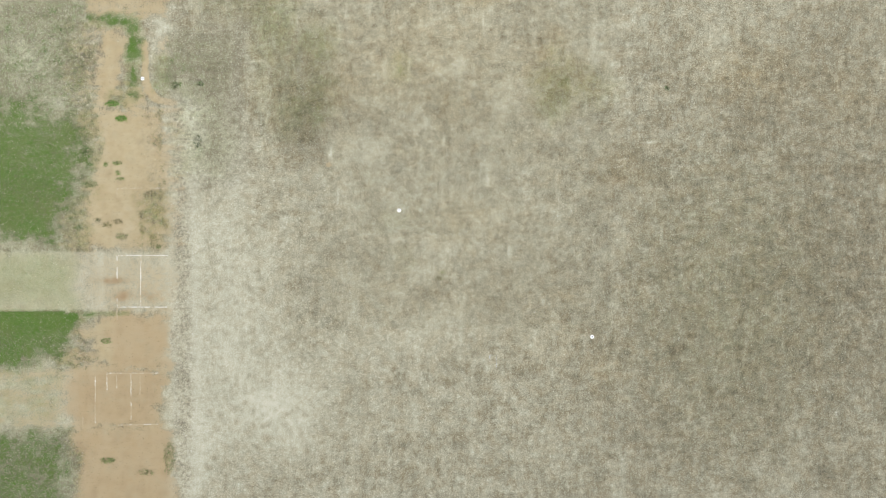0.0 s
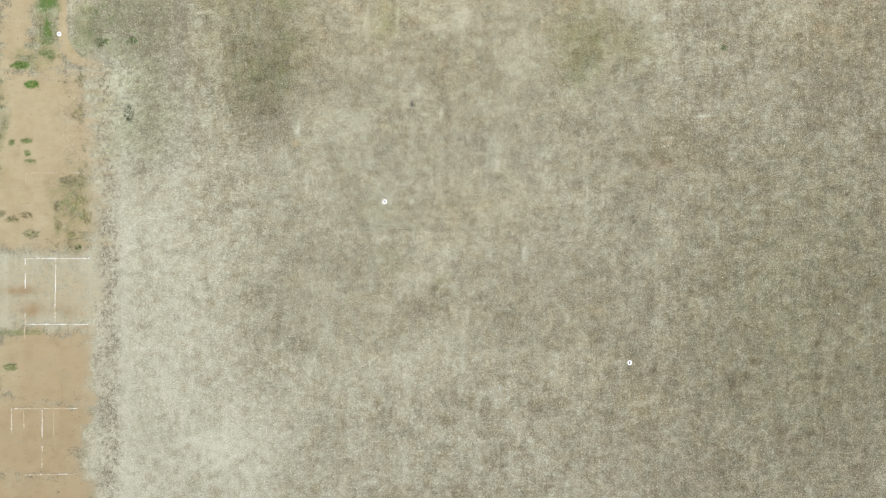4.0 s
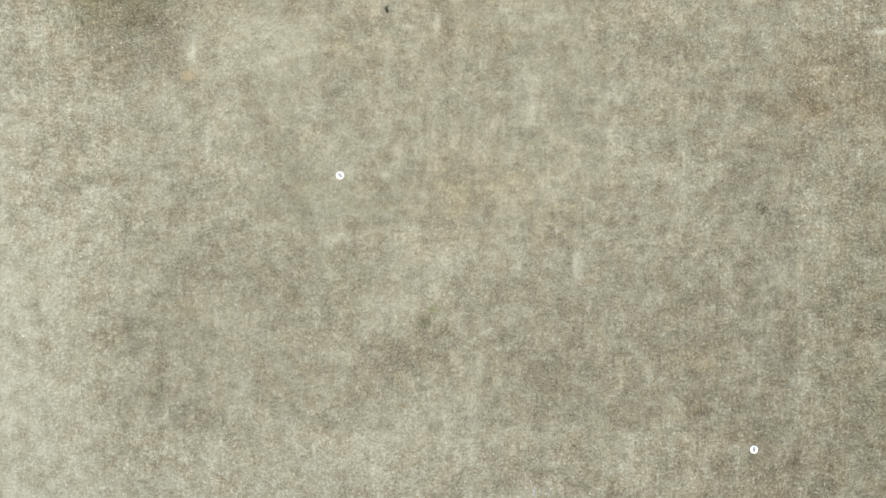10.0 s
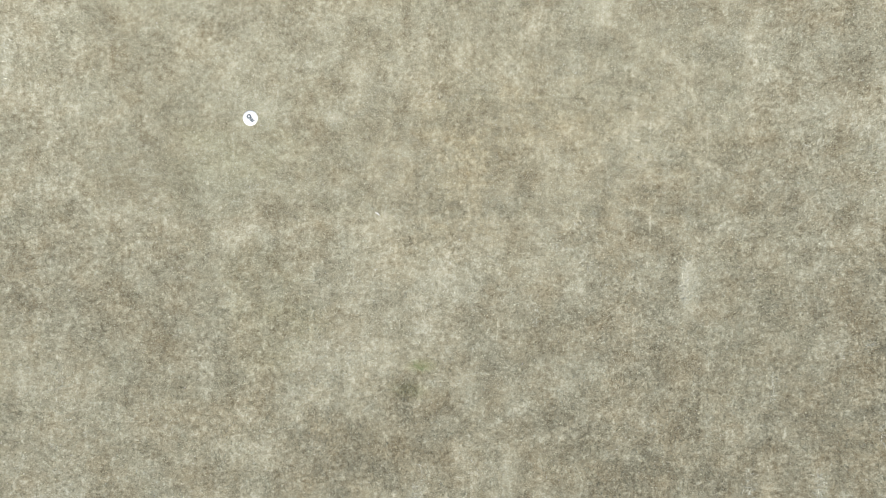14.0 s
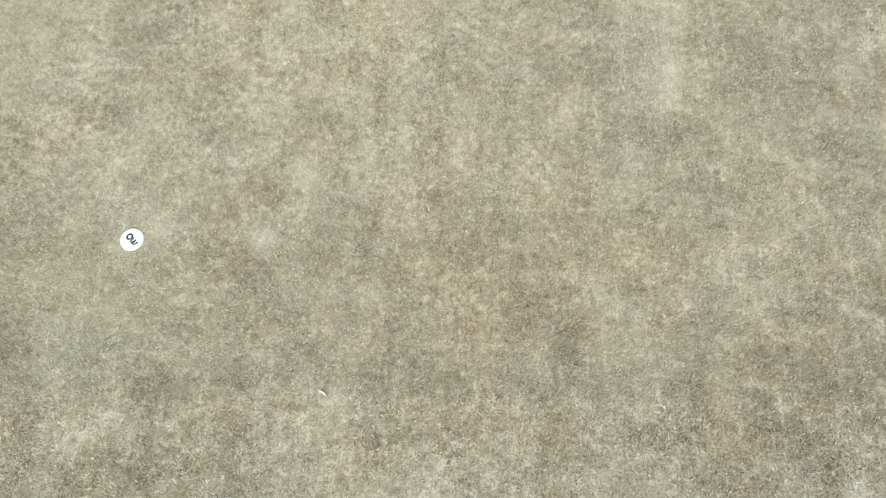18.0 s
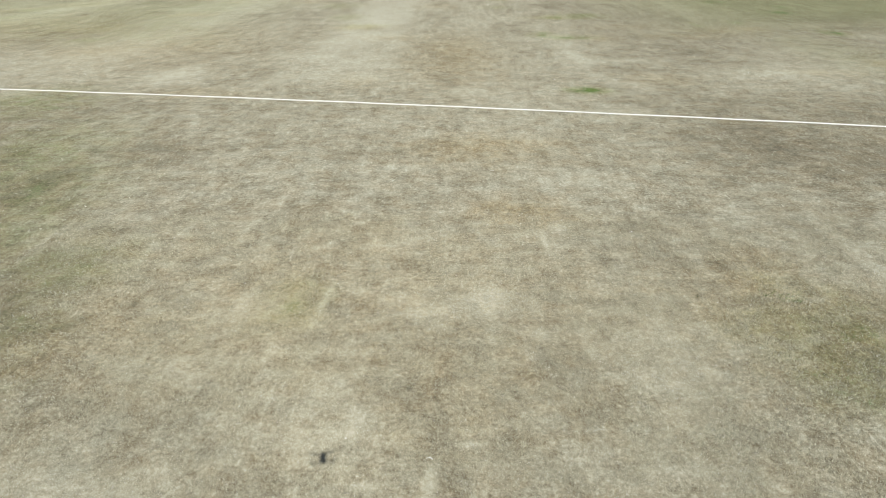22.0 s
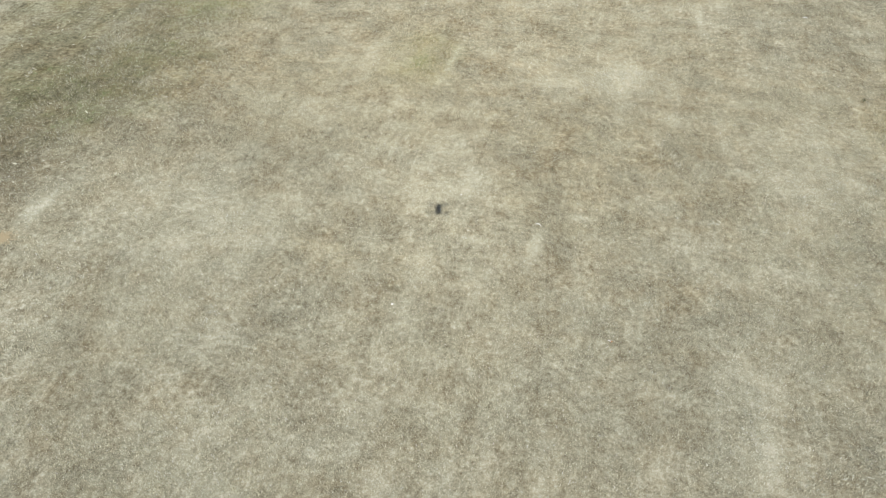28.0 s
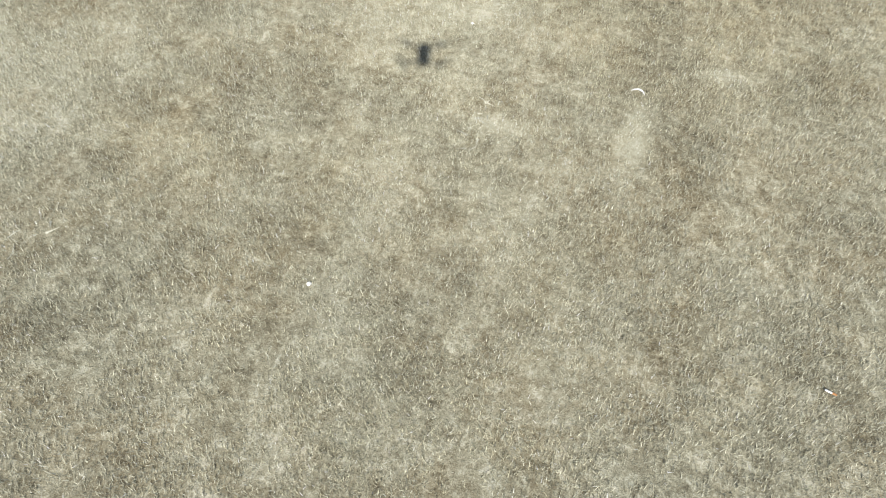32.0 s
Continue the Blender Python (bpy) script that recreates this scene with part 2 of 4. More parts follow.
patch("ochre", 20.94, 5.23, 0.53, 0.44, 0.5)
patch("ochre", 9.55, 0.46, 0.61, 0.35, 0.4)
patch("ochre", 17.13, 14.81, 0.54, 0.64, 0.9)
patch("ochre", 16.57, 19.62, 1.73, 0.66, 0.8)
patch("ochre", 21.28, 12.42, 0.60, 0.74, 0.6)
patch("ochre", 14.67, 13.09, 2.13, 1.01, 0.35)
patch("ochre", 13.25, 10.79, 0.44, 0.80, 0.7)
patch("ochre", 15.40, 9.57, 1.57, 0.55, 0.3)
patch("ochre", 13.30, 6.58, 0.29, 0.28, 0.5)
patch("ochre", 16.32, 8.84, 0.90, 0.51, 0.35)
patch("ochre", 12.92, 6.65, 0.22, 0.30, 0.4)
patch("green", 13.36, 10.70, 0.35, 0.70, 0.25)
patch("green", 21.33, 11.48, 0.65, 0.86, 0.18)
patch("green", 20.95, 26.74, 1.0, 0.7, 0.62)
patch("green", 21.31, 42.34, 0.87, 1.27, 0.5)
patch("green", 6.08, 16.14, 0.65, 2.67, 0.2)
patch("green", 35.51, 36.37, 3.46, 13.90, 0.15)
patch("green", 21.91, 10.84, 0.53, 0.80, 0.2)
patch("green", 15.21, 0.09, 0.23, 0.12, 0.3)
patch("green", 15.37, 0.39, 0.18, 0.09, 0.35)
patch("green", 9.05, 8.50, 0.49, 0.93, 0.3)
patch("green", 7.56, 8.58, 0.51, 1.38, 0.2)
patch("green", 7.83, 9.70, 1.44, 2.02, 0.12)
patch("ochre", 13.5, 8.5, 5.0, 4.0, 0.18)
patch("ochre", 18.5, 9.5, 4.0, 3.0, 0.22)
patch("ochre", 17.0, 3.0, 4.0, 2.5, 0.12)
patch("ochre", 21.0, -2.0, 3.0, 3.0, 0.25)
patch("ochre", 14.5, -1.0, 4.0, 2.0, 0.25)
patch("ochre", 16.5, 19.2, 2.2, 1.6, 0.85)
patch("dark", 16.5, 19.2, 1.8, 1.2, 0.30)
patch("ochre", 16.0, 35.0, 2.4, 8.0, 0.8)
patch("dark", 16.2, 35.0, 2.2, 7.0, 0.35)
patch("ochre", 1.0, 38.0, 6.0, 9.0, 0.5)
patch("ochre", -12.0, 45.0, 8.0, 12.0, 0.5)
patch("pale", 4.2, 30.2, 1.4, 1.8, 0.35)
patch("pale", 21.8, 35.0, 1.0, 8.0, 0.35)
patch("pale", 31.0, 30.0, 3.0, 5.0, 0.25)
patch("green", 4.5, 18.0, 2.6, 5.0, 0.30)
patch("green", 1.2, 24.5, 2.4, 3.0, 0.30)
patch("dark", 3.5, 20.0, 3.0, 5.0, 0.25)
patch("pale", 15.5, 3.5, 7.0, 6.0, 0.16)
patch("dark", 26.5, 4.0, 2.5, 8.0, 0.22)
patch("dark", 24.5, -6.0, 3.0, 3.0, 0.15)
# the olive corner and the marks round the middle of the field
patch("green", 8.0, 8.8, 1.7, 1.9, 0.27)
patch("green", 9.55, 8.5, 0.30, 0.2, 0.28)
patch("dark", 8.4, 8.4, 1.5, 1.9, 0.45)
patch("dark", 11.97, 8.32, 0.9, 0.6, 0.30)
patch("dark", 10.5, 8.0, 0.8, 0.6, 0.25)
patch("dark", 13.86, 6.05, 0.6, 0.4, 0.25)
patch("dark", 16.71, 6.4, 0.5, 0.6, 0.25)
patch("dark", 9.6, 9.6, 1.4, 1.2, 0.25)
patch("dark", 20.8, 9.2, 1.0, 1.4, 0.35)
patch("green", 20.9, 9.0, 0.9, 1.3, 0.30)
# two bleached ovals, also painting in the hot spot round the drone's shadow
patch("pale", 13.12, 8.1, 0.5, 0.6, 0.22)
patch("pale", 14.35, 7.75, 0.5, 0.5, 0.22)
patch("pale", 16.99, 10.02, 0.18, 0.22, 0.45)
patch("pale", 9.63, 6.4, 0.12, 0.34, 0.55)
patch("pale", 14.78, 7.06, 0.16, 0.05, 0.7)
patch("pale", 15.50, 7.12, 0.07, 0.16, 0.55)
patch("pale", 14.75, 6.6, 0.5, 0.35, 0.12)
patch("ochre", 14.15, 6.5, 0.6, 0.35, 0.30)
patch("ochre", 15.6, 6.1, 0.8, 0.4, 0.25)
patch("pale", 12.9, 3.4, 0.7, 0.8, 0.22)
patch("green", 12.9, 3.0, 0.9, 1.0, 0.10)
patch("dark", 13.5, 1.2, 0.7, 0.8, 0.22)
patch("green", 13.4, 1.0, 0.9, 0.9, 0.10)
patch("pale", 14.6, 0.5, 0.8, 0.4, 0.22)
patch("ochre", 16.0, 2.6, 0.5, 0.45, 0.35)
patch("pale", 18.72, 1.45, 0.05, 0.42, 0.8)
patch("pale", 18.2, 3.3, 0.35, 0.4, 0.15)
patch("pale", 22.1, 12.6, 0.5, 1.6, 0.22)
# the worn ends of the pitches, seen at the west side
box("soil", -3.2, 1.5, 1.45, 9.0, 0.5, 0.9)
box("soil", -2.4, 1.4, 1.6, 8.8, 0.93, 0.75)
patch("soil", -2.8, 2.4, 1.6, 1.3, 0.8)
patch("soil", -2.8, 7.9, 1.0, 1.0, 0.8)
box("soil", -2.5, -0.8, 9.0, 12.8, 0.62, 0.8)
box("soil", -2.1, -0.9, 9.0, 12.6, 0.9, 0.5)
box("soil", -0.8, 0.3, 7.5, 10.2, 0.7, 0.3)
box("soil", -3.0, 1.4, 13.5, 18.0, 0.7, 0.3)
box("soil", -2.6, 1.6, -1.5, 1.5, 0.5, 0.8)
patch("soil", 0.3, 0.0, 1.8, 1.6, 0.6)
box("soil", -3.8, 1.6, -4.4, -1.5, 0.5, 0.9)
box("soil", -2.6, 1.55, -4.4, -1.5, 0.95, 0.5)
patch("soil", -3.6, -3.8, 1.2, 0.8, 0.9)
box("soil", -5.0, 1.2, -7.5, -4.3, 0.5, 0.9)
box("soil", -3.6, 1.15, -7.5, -4.35, 0.9, 0.5)
box("soil", -3.6, 1.55, -12.5, -7.5, 0.95, 0.5)
for k in range(12):
    patch("soil", 0.22, 12.1 - 0.16 * k, 0.19, 0.22, 1.6)
for k in range(16):
    bend = radians(180 + 6 * k)
    patch("soil", 1.55 + 1.3 * math.cos(bend), 10.35 + 1.25 * math.sin(bend), 0.21, 0.21, 1.7)
patch("soil", 1.5, 9.1, 0.45, 0.3, 1.0)
patch("soil", -1.4, 0.02, 0.9, 0.2, 1.0)
patch("ochre", -1.4, 0.02, 0.85, 0.18, 1.0)
patch("dark", -1.4, 0.02, 0.8, 0.18, 0.9)
patch("dark", -0.95, -0.72, 0.55, 0.28, 0.7)
patch("dark", 0.3, -0.75, 0.4, 0.2, 0.5)
patch("soil", -0.95, -0.72, 0.6, 0.35, 1.0)
patch("ochre", -0.95, -0.72, 0.6, 0.32, 1.0)
patch("ochre", 0.75, -0.85, 0.7, 0.3, 0.9)
patch("green", 0.6, 3.5, 1.0, 1.7, 0.40)
patch("ochre", 0.6, 3.4, 0.8, 1.5, 0.8)
box("soil", 1.2, 2.3, 1.5, 9.0, 0.42, 0.4)
patch("green", -2.9, 6.4, 0.7, 1.5, 0.6)
patch("green", 2.0, 10.0, 0.4, 0.3, 0.5)
patch("ochre", 16.0, 3.0, 9.0, 6.5, 0.12)
patch("ochre", 14.0, 12.0, 6.0, 3.0, 0.30)
patch("green", 30.0, -1.0, 6.5, 9.0, 0.13)
# darker east side, in part the lens's edge darkening painted into the turf
patch("dark", 33.0, 2.0, 7.0, 12.0, 0.35)
patch("dark", 34.0, 11.0, 4.0, 3.0, 0.3)
box("dark", 6.7, 9.65, 5.8, 12.8, 0.5, 0.6)
box("dark", 2.5, 8.0, 11.0, 18.0, 0.3, 2.0)
patch("green", 7.6, 10.5, 2.6, 4.2, 0.16)
patch("green", 22.8, 9.8, 1.8, 1.4, 0.2)
patch("ochre", 22.2, 10.0, 1.4, 1.2, 0.5)
patch("dark", 22.0, 9.8, 1.3, 1.2, 0.25)
patch("green", 8.3, 11.8, 1.0, 1.5, 0.18)
patch("green", 7.0, 15.0, 1.2, 2.5, 0.26)
patch("ochre", 17.3, 14.6, 1.0, 0.8, 1.0)
patch("ochre", 17.2, 14.6, 0.7, 0.6, 1.0)
patch("dark", 17.2, 14.6, 0.8, 0.6, 0.3)
patch("green", 21.6, 10.0, 0.9, 0.9, 0.34)
patch("green", 9.0, 10.0, 1.0, 1.2, 0.32)
patch("dark", 9.0, 10.0, 1.0, 1.2, 0.25)
patch("green", 21.4, 9.0, 0.7, 0.9, 0.30)
patch("green", 13.26, 10.85, 0.60, 0.95, 0.29)
patch("ochre", 13.26, 10.85, 0.5, 0.8, 0.5)
patch("ochre", 20.7, 11.5, 0.7, 0.6, 0.6)
patch("green", 20.9, 10.2, 1.1, 0.9, 0.30)
patch("dark", 10.5, 8.3, 0.7, 0.8, 0.28)
patch("green", 9.0, 12.0, 1.2, 1.5, 0.32)
patch("green", 6.2, 15.8, 2.2, 3.0, 0.30)
patch("dark", 6.6, 15.2, 1.6, 2.2, 0.28)
patch("green", 9.2, 8.9, 1.2, 0.7, 0.22)
patch("pale", 16.12, 10.96, 0.5, 0.4, 0.25)
patch("pale", 15.1, 10.75, 0.4, 0.45, 0.2)
patch("green", 6.8, 13.5, 1.6, 3.5, 0.30)
patch("green", 8.4, 8.8, 1.3, 1.7, 0.24)
patch("dark", 8.0, 9.3, 1.3, 1.6, 0.30)
patch("pale", 18.97, 16.6, 0.9, 0.9, 0.25)
patch("pale", 20.5, 22.5, 1.2, 0.6, 0.3)
patch("dark", 17.7, 8.63, 0.6, 0.5, 0.25)
patch("dark", 18.6, 5.0, 0.9, 0.7, 0.3)
patch("dark", 18.0, 5.5, 0.3, 0.3, 0.25)
patch("dark", 7.9, 9.4, 1.3, 0.9, 0.3)
patch("soil", 9.6, 5.88, 0.2, 0.17, 1.0)
patch("soil", 1.2, 12.1, 0.6, 0.5, 0.5)
box("ochre", -1.5, 1.4, -4.4, -1.5, 0.6, 0.4)
box("ochre", -3.6, 1.2, -7.4, -4.4, 0.65, 0.5)
box("ochre", -3.5, 1.5, -12, -7.6, 0.6, 0.3)
box("pale", -20.0, -1.9, -1.45, 1.52, 0.4, 0.1)
box("pale", -2.2, 1.5, -1.45, 1.5, 0.45, 0.2)
box("soil", -20.0, -2.0, -1.45, 1.5, 0.36, 0.12)
box("green", -20.0, -3.2, -1.5, 1.5, 0.34, 1.0)
box("soil", -20.0, -3.2, -7.45, -4.4, 0.47, 0.2)
box("pale", -20.0, -3.2, -7.45, -4.4, 0.3, 0.2)
box("green", -20.0, -4.0, -7.4, -4.4, 0.2, 0.6)
box("green", -20.0, -3.0, 4.2, 8.8, 0.72, 1.5)
box("green", -20.0, -3.9, 1.9, 4.8, 0.68, 1.5)
box("green", -20.0, -4.4, 2.0, 6.4, 0.95, 1.3)
patch("green", -5.8, 4.6, 2.6, 2.4, 1.0)
box("green", -20.0, -4.6, 6.4, 9.8, 0.6, 1.0)
box("green", -20.0, -3.8, -4.1, -1.9, 0.7, 0.9)
box("green", -20.0, -3.6, -3.0, -1.7, 0.75, 0.6)
box("green", -20.0, -5.2, -4.1, -1.9, 0.85, 0.9)
box("green", -20.0, -3.9, -2.1, -1.5, 0.85, 0.08)
patch("green", -3.6, -1.85, 0.8, 0.35, 0.9)
patch("green", -2.8, -1.7, 0.8, 0.18, 0.7)
box("green", -3.0, -0.6, -1.75, -1.55, 0.45, 0.1)
box("green", -20.0, -3.7, -13.0, -7.6, 0.62, 0.7)
patch("green", -5.0, -9.5, 1.4, 1.6, 0.85)
box("green", -20.0, -3.0, 8.6, 14.5, 0.40, 1.1)
patch("dark", 1.35, 10.4, 0.55, 0.7, 0.5)
patch("green", 1.2, 10.6, 0.55, 0.8, 0.22)
patch("green", 2.8, 11.2, 1.6, 1.9, 0.26)
patch("dark", 3.2, 10.6, 1.3, 1.5, 0.25)
box("green", -2.8, 0.05, 12.9, 13.6, 0.58, 0.3)
patch("green", -1.2, 13.2, 0.8, 0.3, 0.75)
box("green", -0.75, 0.05, 11.2, 13.6, 0.62, 0.28)
box("green", -0.75, 0.0, 9.4, 11.4, 0.5, 0.3)
patch("green", -0.35, 10.6, 0.3, 0.8, 0.75)
patch("green", -0.4, 12.3, 0.3, 0.8, 0.75)
box("green", -1.5, 0.0, 8.9, 10.0, 0.25, 0.5)
box("green", 0.7, 2.4, 9.6, 11.6, 0.4, 0.4)
box("green", 1.6, 4.6, 5.5, 12.6, 0.25, 0.8)
box("green", 32.0, 120.0, 46.0, 160.0, 0.34, 10.0)
box("dark", 30.0, 120.0, 40.0, 160.0, 0.45, 8.0)
box("green", -60.0, 1.0, 40.0, 160.0, 0.22, 8.0)
# blotchy growth out beyond the rope
far = np.random.default_rng(77)
for k in range(110):
    fx, fy = far.uniform(20, 70), far.uniform(27, 80)
    lush = min(1.0, max(0.0, (fx - 20) / 40 + (fy - 30) / 60))
    kind = far.choice(["green", "dark", "pale", "ochre"], p=[0.12 + 0.28 * lush, 0.30, 0.34 - 0.18 * lush, 0.24 - 0.10 * lush])
    patch(str(kind), fx, fy, far.uniform(0.9, 3.0), far.uniform(0.6, 1.6), {"green": 0.55, "dark": 0.5, "pale": 0.36, "ochre": 0.7}[str(kind)] * far.uniform(0.7, 1.1))
for k in range(60):
    fx, fy = far.uniform(-25, 20), far.uniform(24, 75)
    kind = far.choice(["green", "dark", "pale", "ochre"], p=[0.2, 0.25, 0.25, 0.3])
    patch(str(kind), fx, fy, far.uniform(0.8, 2.4), far.uniform(0.6, 2.4), {"green": 0.34, "dark": 0.35, "pale": 0.26, "ochre": 0.7}[str(kind)] * far.uniform(0.7, 1.1))
box("pale", 33.0, 37.0, 30.0, 110.0, 0.2, 2.0)
box("dark", 24.0, 31.0, 34.0, 110.0, 0.2, 2.0)
box("dark", 22.0, 34.0, 16.5, 26.0, 0.4, 2.5)
box("dark", -20.0, 4.0, 14.0, 26.0, 0.25, 2.5)
box("pale", 8.5, 13.5, 28.0, 90.0, 0.35, 1.2)
box("pale", -6.0, 1.0, 28.0, 90.0, 0.3, 1.5)
box("pale", 16.2, 18.6, 12.0, 90.0, 0.14, 0.8)
box("soil", -3.9, -2.3, 8.8, 13.2, 0.46, 0.5)
box("green", -20.0, -2.7, 8.8, 14.5, 0.36, 0.6)
patch("pale", -5.8, 11.5, 1.6, 1.6, 0.5)
patch("pale", -4.6, 9.2, 1.0, 0.9, 0.35)
box("green", -20.0, -2.3, 1.6, 8.6, 0.36, 0.5)
box("soil", -4.3, -2.2, 1.6, 4.6, 0.5, 0.6)
box("rough", -20.0, -2.6, 1.6, 8.8, 0.6, 0.5)
box("rough", -20.0, -2.6, 8.6, 14.5, 0.95, 0.5)
box("rough", -20.0, -2.8, -4.3, -2.6, 0.6, 0.5)
box("rough", -20.0, -3.4, -12.0, -7.6, 0.9, 0.5)
box("rough", 1.7, 2.55, -11.0, 8.8, 1.0, 0.3)
box("ochre", 1.7, 2.5, -11.0, 8.8, 0.35, 0.3)
patch("rough", 0.65, 3.5, 0.8, 1.5, 0.8)
box("rough", 1.4, 5.2, 4.8, 13.0, 0.85, 0.6)
box("rough", 0.1, 1.7, 5.0, 9.5, 0.35, 0.4)
box("pale", 1.3, 3.2, -11.0, 9.2, 0.5, 0.4)
patch("ochre", 0.65, 3.4, 0.7, 1.4, 0.5)

# ---- materials ----
PALETTE = {
    "straw": (0.310, 0.295, 0.208), "grey": (0.262, 0.256, 0.192), "dark": (0.146, 0.141, 0.102), "pale": (0.455, 0.450, 0.362),
    "ochre": (0.315, 0.260, 0.158), "soil": (0.455, 0.325, 0.180), "green": (0.054, 0.123, 0.026), "weedy": (0.115, 0.115, 0.062),
}


def material(name):
    mat = bpy.data.materials.new(name)
    mat.use_nodes = True
    return mat, mat.node_tree.nodes, mat.node_tree.links, mat.node_tree.nodes["Principled BSDF"]


class Graph:
    """Short names for the shader nodes in use."""

    def __init__(self, name):
        self.mat, self.nodes, self.links, self.out = material(name)
        self.place = self.nodes.new("ShaderNodeTexCoord").outputs["Object"]

    def put(self, socket, value):
        if hasattr(value, "is_output"):
            self.links.new(value, socket)
        else:
            socket.default_value = (*value, 1) if isinstance(value, tuple) and len(value) == 3 and socket.type == "RGBA" else value

    def noise(self, scale, detail=3.0, rough=0.55, stretch=None, turn=0.0):
        place = self.place
        if stretch:
            m = self.nodes.new("ShaderNodeMapping")
            m.inputs["Scale"].default_value = stretch
            m.inputs["Rotation"].default_value = (0, 0, turn)
            self.links.new(place, m.inputs["Vector"])
            place = m.outputs[0]
        n = self.nodes.new("ShaderNodeTexNoise")
        n.inputs["Scale"].default_value, n.inputs["Detail"].default_value, n.inputs["Roughness"].default_value = scale, detail, rough
        self.links.new(place, n.inputs["Vector"])
        return n.outputs["Fac"]

    def span(self, value, low, high, to_low=0.0, to_high=1.0):
        n = self.nodes.new("ShaderNodeMapRange")
        for k, v in zip(range(5), (value, low, high, to_low, to_high)):
            self.put(n.inputs[k], v)
        return n.outputs[0]

    def math(self, kind, a, b):
        n = self.nodes.new("ShaderNodeMath")
        n.operation = kind
        self.put(n.inputs[0], a)
        self.put(n.inputs[1], b)
        return n.outputs[0]

    def mix(self, fac, a, b, blend="MIX"):
        n = self.nodes.new("ShaderNodeMix")
        n.data_type, n.blend_type = "RGBA", blend
        self.put(n.inputs["Factor"], fac)
        self.put(n.inputs[6], a)
        self.put(n.inputs[7], b)
        return n.outputs[2]

    def bump(self, height, strength, depth):
        n = self.nodes.new("ShaderNodeBump")
        n.inputs["Strength"].default_value, n.inputs["Distance"].default_value = strength, depth
        self.links.new(height, n.inputs["Height"])
        self.links.new(n.outputs[0], self.out.inputs["Normal"])

    def attribute(self, name):
        n = self.nodes.new("ShaderNodeAttribute")
        n.attribute_name = name
        s = self.nodes.new("ShaderNodeSeparateColor")
        self.links.new(n.outputs["Color"], s.inputs[0])
        return s.outputs

    def done(self, colour, roughness=0.95, gloss=0.1):
        self.put(self.out.inputs["Base Color"], colour)
        self.put(self.out.inputs["Roughness"], roughness)
        self.out.inputs["Specular IOR Level"].default_value = gloss
        return self.mat


def ground_material():
    g = Graph("dry_turf")
    g.out.inputs["Diffuse Roughness"].default_value = 0.3
    soil, green, pale = g.attribute("cover_a")
    dark, ochre, rough = g.attribute("cover_b")
    blot = g.noise(0.8, 4, 0.6)
    cell = g.noise(3.6, 5, 0.68)
    fleck = g.noise(16, 4, 0.7)
    fine = g.noise(52, 3, 0.75)
    grain = g.noise(190, 2, 0.8)
    streak = g.noise(1.0, 4, 0.62, (9.0, 1.1, 1.0))
    band = g.noise(1.0, 3, 0.55, (0.9, 5.5, 1.0))
    tint = g.noise(1.7, 3, 0.6)

    def total(*terms):
        out = 0.5
        for value, amount in terms:
            out = g.math("ADD", out, g.math("MULTIPLY", g.math("SUBTRACT", value, 0.5), amount))
        return out

    # thatch: bare brown stems at the low end, bleached straw at the high end
    level = total((blot, 0.28), (cell, 0.60), (fleck, 0.52), (fine, 0.74), (grain, 0.95), (streak, 0.22), (band, 0.08))
    # clumps and lying straw with clear edges
    spot = g.noise(15, 3, 0.62)
    level = g.math("ADD", level, g.math("SUBTRACT", g.span(spot, 0.56, 0.61, 0, 0.12), g.span(spot, 0.43, 0.38, 0, 0.11)))
    mat_a = g.noise(1.0, 2, 0.6, (34.0, 8.5, 1.0))
    mat_b = g.noise(1.0, 2, 0.6, (8.0, 31.0, 1.0), 0.06)
    crumbs = g.noise(9.0, 3, 0.66)
    level = g.math("ADD", level, g.math("ADD", g.span(mat_a, 0.60, 0.64, 0, 0.075), g.span(mat_b, 0.61, 0.65, 0, 0.05)))
    level = g.math("SUBTRACT", level, g.math("ADD", g.span(mat_b, 0.40, 0.36, 0, 0.035), g.span(crumbs, 0.40, 0.37, 0, 0.04)))
    level = g.math("ADD", level, g.span(crumbs, 0.57, 0.62, 0, 0.10))
    scrape = g.math("ADD", g.span(g.noise(1.0, 2, 0.5, (19.0, 1.5, 1.0), 0.03), 0.672, 0.70, 0, 0.11), g.span(g.noise(1.0, 2, 0.5, (1.7, 17.0, 1.0), 0.25), 0.69, 0.72, 0, 0.10))
    level = g.math("ADD", level, scrape)
    calm = g.span(pale, 0.1, 0.7, 1.12, 0.58)
    level = g.math("ADD", 0.5, g.math("MULTIPLY", g.math("SUBTRACT", level, 0.5), calm))
    level = g.math("ADD", level, g.math("MULTIPLY", pale, 0.33))
    level = g.math("SUBTRACT", level, g.math("MULTIPLY", dark, 0.25))
    thatch = g.nodes.new("ShaderNodeValToRGB")
    stops = ((0.08, (0.085, 0.077, 0.053)), (0.30, (0.168, 0.154, 0.109)), (0.50, (0.264, 0.252, 0.181)), (0.68, (0.375, 0.366, 0.277)), (0.92, (0.560, 0.548, 0.455)))
    while len(thatch.color_ramp.elements) < len(stops):
        thatch.color_ramp.elements.new(0.5)
    for e, (at, c) in zip(thatch.color_ramp.elements, stops):
        e.position, e.color = at, (*c, 1)
    g.links.new(level, thatch.inputs[0])
    pink = g.math("ADD", g.span(tint, 0.40, 0.64, 0, 0.8), g.span(g.noise(6.5, 3, 0.65), 0.50, 0.64, 0, 0.3))
